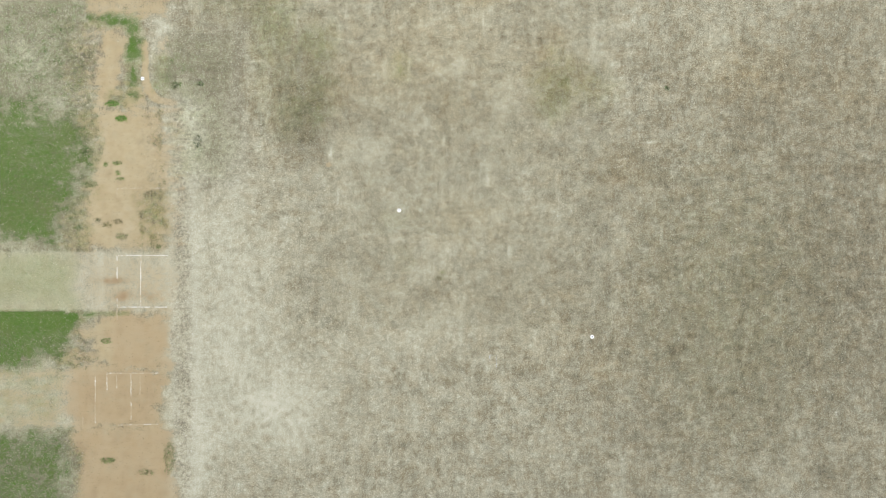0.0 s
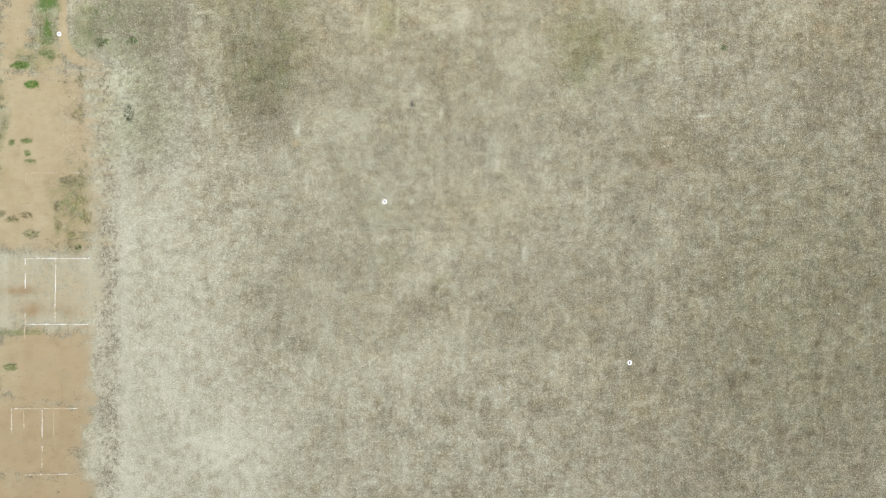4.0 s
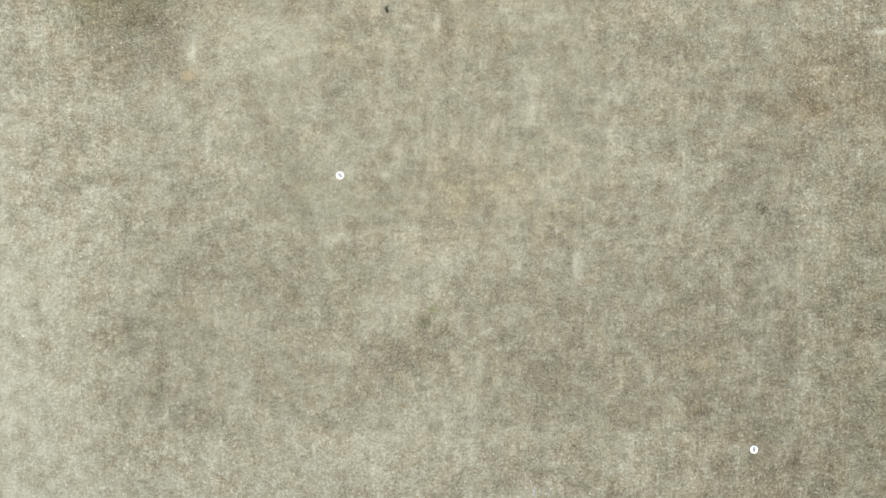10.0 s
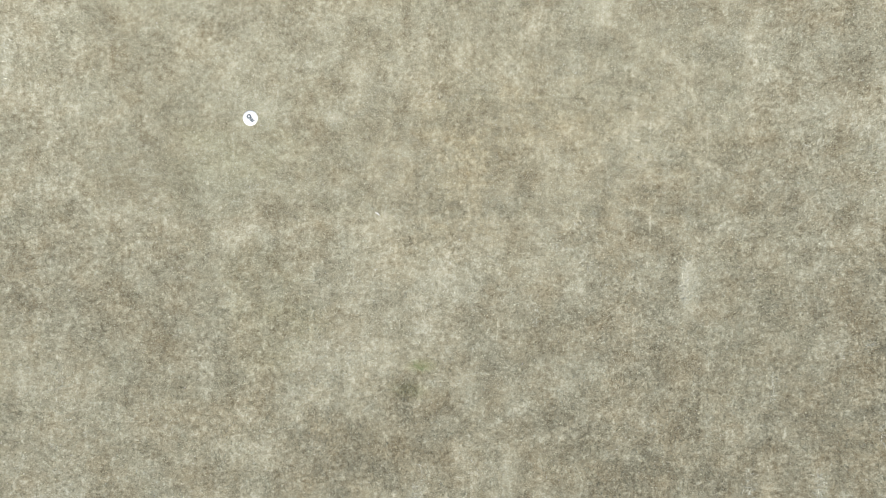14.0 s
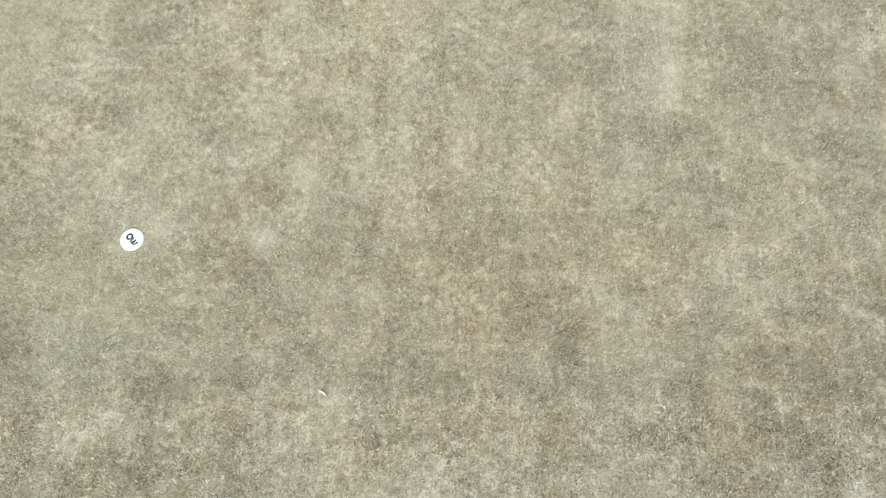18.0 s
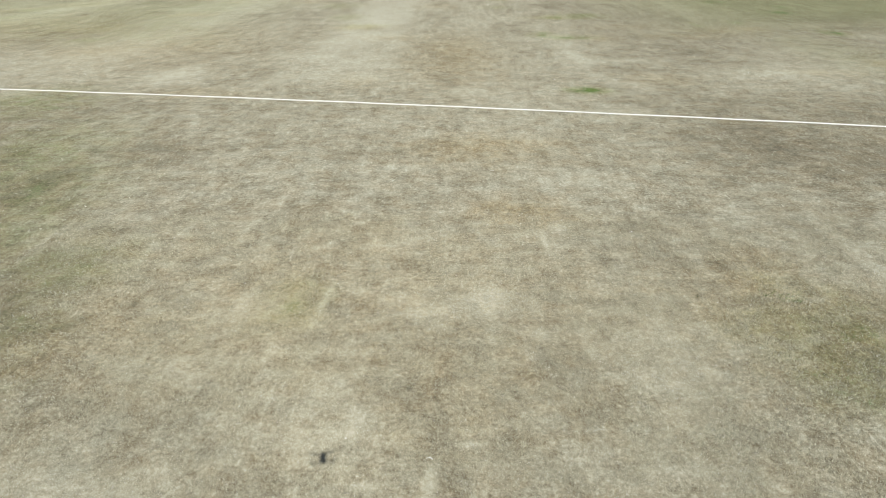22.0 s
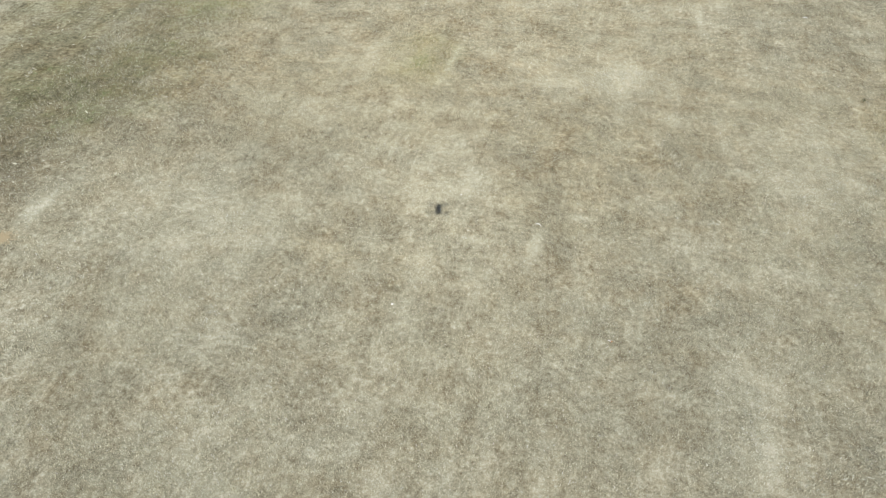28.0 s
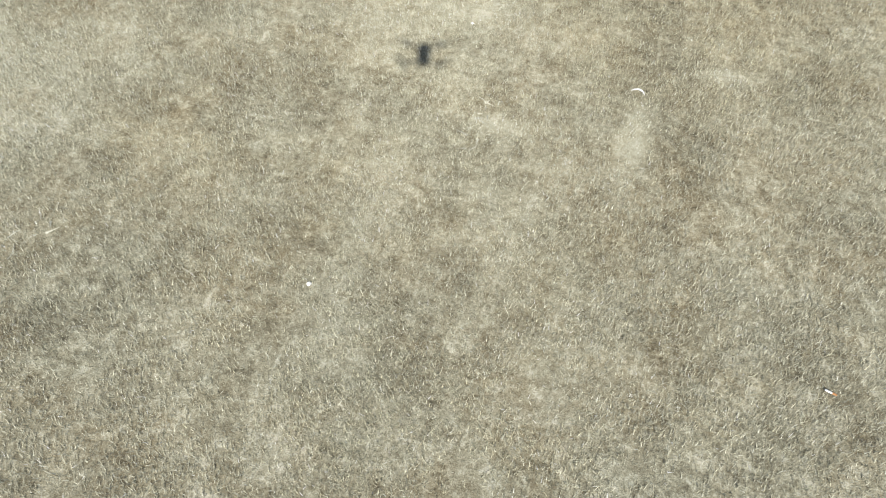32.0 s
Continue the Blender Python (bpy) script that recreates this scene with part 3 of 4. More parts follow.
    pink = g.math("MULTIPLY", g.math("MINIMUM", pink, 1.0), g.span(pale, 0.15, 0.6, 0.9, 0.4))
    pink = g.math("MULTIPLY", pink, g.span(level, 0.40, 0.80, 1.15, 0.35))
    pink = g.math("MULTIPLY", pink, g.span(rough, 0.1, 0.6, 1.0, 0.3))
    turf = g.mix(pink, thatch.outputs[0], (1.06, 0.975, 0.895), "MULTIPLY")
    warm = g.math("MULTIPLY", ochre, g.span(crumbs, 0.35, 0.6, 0.25, 0.7))
    turf = g.mix(g.math("MINIMUM", warm, 1.0), turf, (1.10, 0.965, 0.77), "MULTIPLY")
    turf = g.mix(g.math("MULTIPLY", g.span(green, 0.03, 0.36, 0, 0.58), g.span(rough, 0.0, 0.6, 1.0, 0.65)), turf, (0.86, 0.96, 0.68), "MULTIPLY")
    # soil, with crumbs and damp stains
    earth = g.mix(g.span(blot, 0.35, 0.7), (0.380, 0.322, 0.202), (0.362, 0.292, 0.172))
    earth = g.mix(g.span(g.noise(1.0, 4, 0.65, (1.6, 5.0, 1.0)), 0.48, 0.75, 0, 0.5), earth, (0.415, 0.352, 0.235))
    earth = g.mix(g.span(g.math("ADD", fleck, fine), 0.9, 0.66, 0, 0.18), earth, (0.235, 0.178, 0.105))
    earth = g.mix(g.math("MULTIPLY", pale, 0.7), earth, (0.425, 0.385, 0.290))
    earth = g.mix(g.math("MULTIPLY", ochre, 0.75), earth, (0.335, 0.242, 0.142))
    earth = g.mix(g.math("MULTIPLY", dark, 0.5), earth, (0.215, 0.155, 0.092))
    earth = g.mix(g.span(green, 0.06, 0.34, 0, 0.75), earth, (0.272, 0.250, 0.128))
    crumb = g.noise(5.0, 5, 0.7, (0.7, 2.6, 1.0))
    earth = g.mix(g.span(crumb, 0.56, 0.70, 0, 0.40), earth, (0.215, 0.180, 0.105))
    earth = g.mix(g.span(g.noise(1.1, 4, 0.7), 0.52, 0.7, 0, 0.5), earth, (0.330, 0.285, 0.185))
    edge = g.math("ADD", soil, total((cell, 0.8), (fleck, 1.2), (spot, 0.9), (fine, 0.7), (grain, 0.3)))
    turf = g.mix(g.span(edge, 0.84, 1.14), turf, earth)
    # green growth, broken by dry straw
    blade = g.math("ADD", g.math("MULTIPLY", green, g.span(green, 0.45, 0.75, 1.0, 1.35)), total((cell, 0.9), (fleck, 1.2), (crumbs, 0.7), (fine, 0.8), (blot, 0.3)))
    leaf = g.mix(g.span(cell, 0.35, 0.62), (0.098, 0.145, 0.042), (0.068, 0.138, 0.018))
    leaf = g.mix(g.span(g.noise(0.45, 3, 0.6), 0.45, 0.65, 0, 0.75), leaf, (0.108, 0.145, 0.040))
    leaf = g.mix(g.span(green, 0.30, 0.72), (0.125, 0.160, 0.078), leaf)
    leaf = g.mix(g.span(fine, 0.45, 0.7, 0, 0.25), leaf, (0.170, 0.220, 0.080))
    turf = g.mix(g.span(blade, 0.86, 1.18, 0, 0.96), turf, leaf)
    # bleached stalks lying in the green
    stalk = g.math("MULTIPLY", g.span(green, 0.12, 0.4), g.span(g.noise(15, 3, 0.75), 0.615, 0.65))
    turf = g.mix(g.math("MULTIPLY", stalk, 0.7), turf, (0.370, 0.355, 0.260))
    # rough tufts between bare ground
    tuft = g.math("MULTIPLY", rough, g.span(g.math("ADD", g.noise(6.0, 5, 0.72), g.math("MULTIPLY", fine, 0.35)), 0.70, 0.74))
    turf = g.mix(g.math("MULTIPLY", tuft, 0.72), turf, (0.180, 0.155, 0.112))
    g.bump(g.math("ADD", g.math("MULTIPLY", fine, 0.7), g.math("MULTIPLY", grain, 0.4)), 0.6, 0.015)
    return g.done(turf, 1.0, 0.05)


def blade_material(name, gain=1.0):
    g = Graph(name)
    n = g.nodes.new("ShaderNodeAttribute")
    n.attribute_name = "tint"
    g.out.inputs["Diffuse Roughness"].default_value = 0.3
    return g.done(n.outputs["Color"], 0.75, 0.25)


def plain(name, colour, roughness=0.6, gloss=0.4, scale=60, vary=0.2, metal=0.0, bump=0.0):
    g = Graph(name)
    dim = tuple(c * (1 - vary) for c in colour)
    v = g.noise(scale, 3, 0.6)
    g.out.inputs["Metallic"].default_value = metal
    if bump:
        g.bump(v, bump, 0.004)
    return g.done(g.mix(g.span(v, 0.3, 0.7), dim, colour), roughness, gloss)


def worn_paint(name, amount, paint=(0.68, 0.67, 0.62), under=(0.38, 0.315, 0.205)):
    """White marking paint, rubbed away down to the soil."""
    g = Graph(name)
    wear = g.math("ADD", g.noise(14, 3, 0.7), g.span(g.noise(2.2, 2, 0.5), 0.3, 0.7, -0.12, 0.12))
    return g.done(g.mix(g.span(wear, amount - 0.08, amount + 0.08), paint, under), 0.9, 0.1)


MAT = {
    "ground": ground_material(),
    "blade": blade_material("grass_blades"),
    "disc": plain("white_rubber", (0.86, 0.86, 0.86), 0.55, 0.4, 40, 0.06),
    "ink": plain("navy_print", (0.015, 0.040, 0.058), 0.5, 0.4, 80, 0.3),
    "rope": plain("white_rope", (0.82, 0.82, 0.78), 0.8, 0.2, 90, 0.15, bump=0.4),
    "line_bold": worn_paint("white_line_paint", 0.545),
    "line_faint": worn_paint("faded_line_paint", 0.43),
    "line_trace": worn_paint("rubbed_line_paint", 0.36),
    "line_blue": worn_paint("faded_blue_line_paint", 0.46, (0.46, 0.49, 0.52), (0.26, 0.25, 0.185)),
    "litter": plain("white_plastic", (0.85, 0.85, 0.84), 0.4, 0.5, 120, 0.08),
    "filter": plain("tan_paper", (0.55, 0.28, 0.12), 0.8, 0.2, 300, 0.3),
    "shell": plain("grey_plastic", (0.10, 0.105, 0.11), 0.5, 0.4, 200, 0.15),
    "black": plain("black_plastic", (0.02, 0.02, 0.022), 0.45, 0.5, 200, 0.2),
    "glass": plain("lens_glass", (0.01, 0.01, 0.015), 0.08, 0.6, 50, 0.1),
}


# ---- mesh helpers ----
def link_mesh(name, bm, mat, parent=None, label=""):
    me = bpy.data.meshes.new(name)
    bm.normal_update()
    bm.to_mesh(me)
    bm.free()
    me.materials.append(mat)
    ob = new(name, me)
    if parent:
        ob.parent = parent
    if label:
        ob["label"] = label
    return ob


def lathe(bm, rings, steps=40):
    """A closed body of revolution from (radius, height) rings, first and last at the axis."""
    loops = [[bm.verts.new((r * math.cos(2 * math.pi * k / steps), r * math.sin(2 * math.pi * k / steps), z)) for k in range(steps)] for r, z in rings[1:-1]]
    first, last = bm.verts.new((0, 0, rings[0][1])), bm.verts.new((0, 0, rings[-1][1]))
    for k in range(steps):
        n = (k + 1) % steps
        bm.faces.new((first, loops[0][n], loops[0][k]))
        bm.faces.new((last, loops[-1][k], loops[-1][n]))
        for a, b in zip(loops, loops[1:]):
            bm.faces.new((a[k], a[n], b[n], b[k]))
    return bm


def tube(bm, points, radius, steps=8):
    """A round bar along points; radius may be a number or one for each point."""
    rs = radius if isinstance(radius, (list, tuple)) else [radius] * len(points)
    loops = []
    for i, p in enumerate(points):
        way = (Vector(points[min(i + 1, len(points) - 1)]) - Vector(points[max(i - 1, 0)])).normalized()
        side = way.cross(Vector((0, 0, 1)))
        side = side.normalized() if side.length > 1e-4 else Vector((1, 0, 0))
        up = side.cross(way)
        loops.append([bm.verts.new(Vector(p) + rs[i] * (side * math.cos(2 * math.pi * k / steps) + up * math.sin(2 * math.pi * k / steps))) for k in range(steps)])
    for a, b in zip(loops, loops[1:]):
        for k in range(steps):
            bm.faces.new((a[k], a[(k + 1) % steps], b[(k + 1) % steps], b[k]))
    bm.faces.new(loops[0][::-1])
    bm.faces.new(loops[-1])
    return bm


def block(bm, size, at=(0, 0, 0), bevel=0.0, turn=0.0, segments=2):
    made = bmesh.ops.create_cube(bm, size=1.0, matrix=Matrix.Translation(at) @ Matrix.Rotation(turn, 4, "Z") @ Matrix.Diagonal((*size, 1)))
    if bevel:
        edges = {e for v in made["verts"] for e in v.link_edges}
        bmesh.ops.bevel(bm, geom=list(edges), offset=bevel, segments=segments, affect="EDGES", profile=0.6)
    return bm


# ---- the ground, one sheet out to the horizon ----
def axis(low, a, b, high, step, fine, far):
    """Places along one axis: fine between a and b, coarser to low and high, then growing out to far."""
    inner = np.concatenate([np.linspace(low, a, int((a - low) / step), endpoint=False), np.linspace(a, b, int((b - a) / fine), endpoint=False), np.linspace(b, high, int((high - b) / step))])
    grow, d, out = [], step, 0.0
    while out < far:
        d *= 1.07
        out += d
        grow.append(out)
    grow = np.array(grow)
    return np.concatenate([low - grow[::-1], inner, inner[-1] + grow])


def relief(x, y, keep):
    z = 0.03 * (fractal(x, y, 2.6, 41) - 0.5) + 0.014 * (fractal(x, y, 0.35, 51) - 0.5)
    return z - 0.012 * keep["soil"] + 0.012 * keep["green"]


gx, gy = axis(-9.0, 11.5, 20.0, 40.0, 0.11, 0.045, 1800), axis(-13.0, -0.5, 11.5, 28.0, 0.11, 0.045, 1800)
X, Y = (a.ravel() for a in np.meshgrid(gx, gy, indexing="ij"))
COVER = cover(X, Y)
Z = relief(X, Y, COVER)
nx, ny = len(gx), len(gy)
ii, jj = np.meshgrid(np.arange(nx - 1), np.arange(ny - 1), indexing="ij")
c0 = (ii * ny + jj).ravel()
quads = np.stack([c0, c0 + ny, c0 + ny + 1, c0 + 1], 1)


def big_mesh(name, verts, faces, side):
    me = bpy.data.meshes.new(name)
    me.vertices.add(len(verts))
    me.vertices.foreach_set("co", verts.astype(np.float32).ravel())
    me.loops.add(faces.size)
    me.loops.foreach_set("vertex_index", faces.astype(np.int32).ravel())
    me.polygons.add(len(faces))
    me.polygons.foreach_set("loop_start", np.arange(0, faces.size, side, dtype=np.int32))
    me.polygons.foreach_set("loop_total", np.full(len(faces), side, dtype=np.int32))
    me.update(calc_edges=True)
    return me


def colour_attribute(me, name, rgb):
    a = me.attributes.new(name, "FLOAT_COLOR", "POINT")
    a.data.foreach_set("color", np.concatenate([rgb, np.ones((len(rgb), 1))], 1).astype(np.float32).ravel())


me = big_mesh("ground", np.stack([X, Y, Z], 1), quads, 4)
colour_attribute(me, "cover_a", np.stack([COVER["soil"], COVER["green"], COVER["pale"]], 1))
colour_attribute(me, "cover_b", np.stack([COVER["dark"], COVER["ochre"], COVER["rough"]], 1))
me.polygons.foreach_set("use_smooth", np.ones(len(quads), dtype=bool))
me.materials.append(MAT["ground"])
tagged(new("ground", me), "dry, close-mown sports turf, bleached and worn", "ground", kind="structure")


def ground_z(x, y):
    a, b = np.array([float(x)]), np.array([float(y)])
    return float(relief(a, b, cover(a, b))[0])


DISCS = [(13.18, 3.56), (22.98, -2.91), (0.10, 10.33)]


# ---- grass blades, as loose stuff on the ground ----
def blades(name, label, x0, x1, y0, y1, per_metre, length, width, lean, seed, channel=None, hole=None, streaks=None, tone=None, spread=0.4, gain=1.12):
    r = np.random.default_rng(seed)
    n = int((x1 - x0) * (y1 - y0) * per_metre)
    x, y = r.uniform(x0, x1, n), r.uniform(y0, y1, n)
    if streaks is not None:
        pick = r.integers(0, len(streaks), n)
        cx, cy, long, turn, thick = (streaks[pick, c] for c in range(5))
        d, e = r.uniform(-0.5, 0.5, n) * long, r.normal(0, 0.5, n) * thick
        x, y = cx + d * np.cos(turn) - e * np.sin(turn), cy + d * np.sin(turn) + e * np.cos(turn)
    if hole:
        out = (x < hole[0]) | (x > hole[1]) | (y < hole[2]) | (y > hole[3])
        x, y, n = x[out], y[out], int(out.sum())
    bare = np.ones(n, dtype=bool)
    for dx, dy in DISCS:
        bare &= np.hypot(x - dx, y - dy) > 0.112
    x, y, n = x[bare], y[bare], int(bare.sum())
    k = cover(x, y)
    if channel == "tufted":
        keep = (fractal(x, y, 0.5, 63) > 0.56) & (r.random(n) < k["rough"])
    elif channel == "fringe":
        sprout = fractal(x, y, 0.2, 67)
        keep = (k["soil"] > 0.12) & (k["soil"] < 0.86) & (k["green"] + k["rough"] > 0.16) & (k["pale"] < 0.24) & (sprout > 0.55) & (r.random(n) < 0.8)
    elif channel == "sprouts":
        keep = (k["soil"] > 0.5) & (fractal(x, y, 0.13, 69, 2) > 0.82)
    elif channel:
        keep = r.random(n) < k[channel] ** 1.5
    else:
        clump = fractal(x, y, 0.22, 61)
        keep = (r.random(n) < np.clip(0.25 + 1.6 * (clump - 0.3), 0.1, 1)) & (r.random(n) > 0.97 * k["soil"])
    x, y, k = x[keep], y[keep], {c: v[keep] for c, v in k.items()}
    n = len(x)
    P = {c: np.array(v) for c, v in PALETTE.items()}
    mixed = P["grey"] + (P["straw"] - P["grey"]) * ramp(fractal(x, y, 1.3, 71), 0.35, 0.65)[:, None]

    def blend(base, colour, amount):
        return base + (colour - base) * np.clip(amount, 0, 1)[:, None]

    mixed = blend(mixed, P["ochre"], 0.38 * k["ochre"] + 0.30 * (r.random(n) < 0.12))
    mixed = blend(mixed, P["dark"], 0.6 * k["dark"] + 0.25 * r.random(n))
    mixed = blend(mixed, P["pale"], 0.8 * k["pale"] + 0.6 * (r.random(n) < 0.22))
    leaf = P["weedy"] + (P["green"] - P["weedy"]) * ramp(k["green"], 0.3, 0.9)[:, None]
    mixed = blend(mixed, P["weedy"], 0.9 * (r.random(n) < 0.35 * k["rough"]))
    mixed = np.where((r.random(n) < k["green"] * 1.05)[:, None], leaf, mixed)
    mixed = np.clip(mixed * gain * np.exp(r.normal(0, spread, n))[:, None], 0, 0.75)
    if tone:
        mixed = np.array(tone) * np.exp(r.normal(0, 0.25, n))[:, None]
    turn, tip = r.uniform(0, 2 * np.pi, n), np.radians(r.uniform(*lean, n))
    long, wide = r.uniform(*length, n), r.uniform(*width, n)
    base = np.stack([x, y, relief(x, y, k) - 0.002], 1)
    along = np.stack([np.cos(turn) * np.sin(tip), np.sin(turn) * np.sin(tip), np.cos(tip)], 1)
    across = np.stack([-np.sin(turn), np.cos(turn), r.uniform(-0.3, 0.3, n)], 1) * wide[:, None] / 2
    verts = np.stack([base - across, base + across, base + along * long[:, None]], 1).reshape(-1, 3)
    me = big_mesh(name, verts, np.arange(3 * n).reshape(-1, 3), 3)
    colour_attribute(me, "tint", np.repeat(mixed, 3, 0))
    me.materials.append(MAT["blade"])
    return tagged(new(name, me), label, "grass", kind="stuff")


blades("short_grass", "short dry straw-coloured grass covering the field", 11.0, 19.5, 2.3, 11.2, 22500, (0.018, 0.037), (0.0020, 0.0037), (12, 64), 5, spread=0.27, gain=1.36)
blades("cropped_grass", "cropped dry grass round the middle of the field", 8.0, 24.0, -2.5, 14.5, 6500, (0.022, 0.042), (0.0034, 0.0060), (12, 62), 4, hole=(11.0, 19.5, 2.3, 11.2), spread=0.26, gain=1.32)
blades("field_grass", "thin dry grass of the wider field, bleached pale", 2.0, 40.0, -11.0, 28.0, 450, (0.028, 0.05), (0.0030, 0.0058), (30, 74), 6, hole=(8.0, 24.0, -2.5, 14.5), spread=0.18)
blades("far_grass", "sparse dry grass out to and beyond the boundary rope", -22.0, 52.0, 12.0, 56.0, 75, (0.05, 0.10), (0.008, 0.016), (30, 80), 7, hole=(2.0, 40.0, -11.0, 28.0))
blades("green_grass", "patchy green grass beside the worn pitch ends", -9.0, 2.6, -12.0, 14.5, 900, (0.04, 0.08), (0.006, 0.011), (30, 75), 8, "green")
blades("weedy_grass", "coarse dull tufts of grass at the pitch edge", -9.0, 5.4, -12.0, 14.0, 260, (0.04, 0.09), (0.006, 0.011), (30, 80), 9, "rough")


blades("bleached_stalks", "loose bleached stalks over green and weedy ground", -9.0, 5.4, -12.0, 14.0, 190, (0.04, 0.10), (0.009, 0.016), (60, 86), 31, "rough", tone=(0.44, 0.42, 0.32))
blades("brown_stems", "clumped brown grass stems along the pitch edge", -9.0, 5.4, -12.0, 13.0, 460, (0.05, 0.10), (0.009, 0.015), (50, 84), 32, "tufted", tone=(0.165, 0.142, 0.098))
blades("soil_debris", "scattered dull leaf scraps on bare soil", -4.5, 1.8, -12.0, 14.0, 14, (0.05, 0.12), (0.010, 0.020), (70, 87), 33, "soil", tone=(0.185, 0.160, 0.085))
blades("fringe_weeds", "small ragged green weeds along the edges of the bare soil", -5.0, 2.4, -9.0, 13.5, 1500, (0.03, 0.08), (0.008, 0.014), (35, 82), 36, "fringe", tone=(0.118, 0.142, 0.060))
blades("soil_sprouts", "tiny dull sprouts dotted over bare soil", -3.0, 1.5, -9.0, 13.0, 800, (0.02, 0.05), (0.006, 0.011), (45, 84), 37, "sprouts", tone=(0.150, 0.150, 0.075))
blades("pale_flecks", "loose bleached straw lying on the field", 2.5, 40.0, -11.0, 22.0, 9, (0.05, 0.10), (0.014, 0.028), (74, 88), 34, hole=(9.5, 23.0, -1.5, 13.0), tone=(0.48, 0.47, 0.385))

blades("small_flecks", "small bleached straw scraps in the cropped turf", 9.5, 23.0, -1.5, 13.0, 90, (0.02, 0.04), (0.0035, 0.0065), (70, 88), 35, tone=(0.44, 0.42, 0.335))


# ---- streaks of bleached straw where mowers and rollers went ----
def streak_plan(count, seed):
    """Rows of centre, length, turn and thickness: the clear streaks, then faint ones along and across the mown lines."""
    clear = [(20.46, -1.2, 0.5, 1.55, 0.05), (18.75, 1.46, 0.7, 1.57, 0.05), (25.95, 6.98, 0.8, 0.22, 0.06), (24.6, 6.1, 0.7, 0.15, 0.05), (10.02, 4.3, 0.8, 1.55, 0.06),
             (26.5, 2.2, 0.8, 1.5, 0.07), (9.7, 6.6, 0.8, 1.6, 0.06), (22.9, 12.2, 2.6, 1.57, 0.10), (23.4, 11.6, 2.0, 1.57, 0.10), (8.0, 13.0, 1.2, 1.5, 0.08)]
    r = np.random.default_rng(seed)
    along = r.random(count) < 0.62
    faint = np.stack([r.uniform(4.0, 36.0, count), r.uniform(-9.5, 13.0, count), r.uniform(0.25, 1.1, count), np.where(along, math.pi / 2, 0.1) + r.normal(0, 0.12, count), r.uniform(0.03, 0.09, count)], 1)
    return np.concatenate([np.array(clear), np.array(clear), faint])


blades("straw_streaks", "thin streaks of bleached straw along mown lines", 4.0, 36.0, -9.5, 13.0, 11, (0.04, 0.09), (0.008, 0.016), (72, 88), 38, streaks=streak_plan(150, 39), tone=(0.47, 0.46, 0.38))


# ---- white marking lines on the pitch ends ----
def marking(x0, y0, x1, y1, paint, seed):
    r = random.Random(seed)
    a, b = Vector((x0, y0, 0)), Vector((x1, y1, 0))
    way = (b - a).normalized()
    side = Vector((-way.y, way.x, 0))
    steps = max(4, int((b - a).length / 0.09))
    bm = bmesh.new()
    rows = []
    for k in range(steps + 1):
        p = a.lerp(b, k / steps) + side * r.uniform(-0.006, 0.006)
        half = 0.019 + r.uniform(-0.006, 0.006)
        z = ground_z(p.x, p.y) + 0.007
        rows.append([bm.verts.new((*(p + side * o).xy, z + dz)) for o, dz in ((-half, -0.01), (-half, 0), (half, 0), (half, -0.01))])
    for p, q in zip(rows, rows[1:]):
        for k in range(3):
            bm.faces.new((p[k], q[k], q[k + 1], p[k + 1]))
    faded = "broken and faded" if paint != "line_bold" else "worn"
    ob = link_mesh("pitch_line", bm, MAT[paint])
    if paint == "line_blue":
        return tagged(ob, "faint pale blue paint line on dry turf", "pitch marking", "blue marks", "structure")
    return tagged(ob, f"{faded} white painted crease line on bare soil", "pitch marking", "crease lines", "structure")


marking(-0.78, 1.31, 1.36, 1.30, "line_bold", 1)
marking(-1.22, 1.31, -0.78, 1.31, "line_faint", 26)
marking(-1.22, 1.33, -1.22, 1.05, "line_bold", 2)
marking(-1.22, 0.72, -1.22, 0.10, "line_bold", 3)
marking(-1.22, -0.88, -1.22, -1.28, "line_bold", 4)
marking(-1.23, -1.36, -1.24, -1.95, "line_faint", 5)
marking(-0.01, 1.27, 0.0, 0.98, "line_faint", 6)
marking(0.0, 0.98, -0.02, -0.48, "line_bold", 7)
marking(-0.02, -0.48, -0.01, -1.28, "line_faint", 8)
marking(-1.22, -1.32, 1.34, -1.33, "line_bold", 9)
marking(-1.78, -4.70, 0.92, -4.69, "line_faint", 10)
marking(-1.76, -4.66, -1.76, -5.68, "line_faint", 11)
marking(-0.53, -4.73, -0.53, -5.86, "line_faint", 12)
marking(-0.53, -6.20, -0.53, -7.05, "line_faint", 13)
marking(-2.36, -4.85, -2.36, -6.15, "line_faint", 14)
marking(-2.37, -6.30, -2.36, -7.30, "line_faint", 15)
marking(-1.20, -7.34, 0.85, -7.30, "line_faint", 16)
marking(-0.07, -4.80, -0.07, -5.80, "line_trace", 17)
marking(-1.27, -4.80, -1.27, -5.45, "line_trace", 18)
marking(-1.20, 4.75, 0.10, 4.74, "line_trace", 19)
marking(0.55, 4.74, 1.30, 4.73, "line_trace", 20)
marking(-1.21, 4.72, -1.21, 4.30, "line_trace", 24)
marking(-3.0, -6.9, -2.98, -7.5, "line_trace", 25)
marking(17.76, -3.83, 18.10, -3.83, "line_blue", 21)
marking(18.10, -3.83, 18.11, -4.45, "line_blue", 22)
marking(17.76, -3.86, 17.77, -4.12, "line_blue", 23)


# ---- boundary rope ----
def rope_y(x):
    return 26.55 - 0.146 * x - 0.00105 * x * x


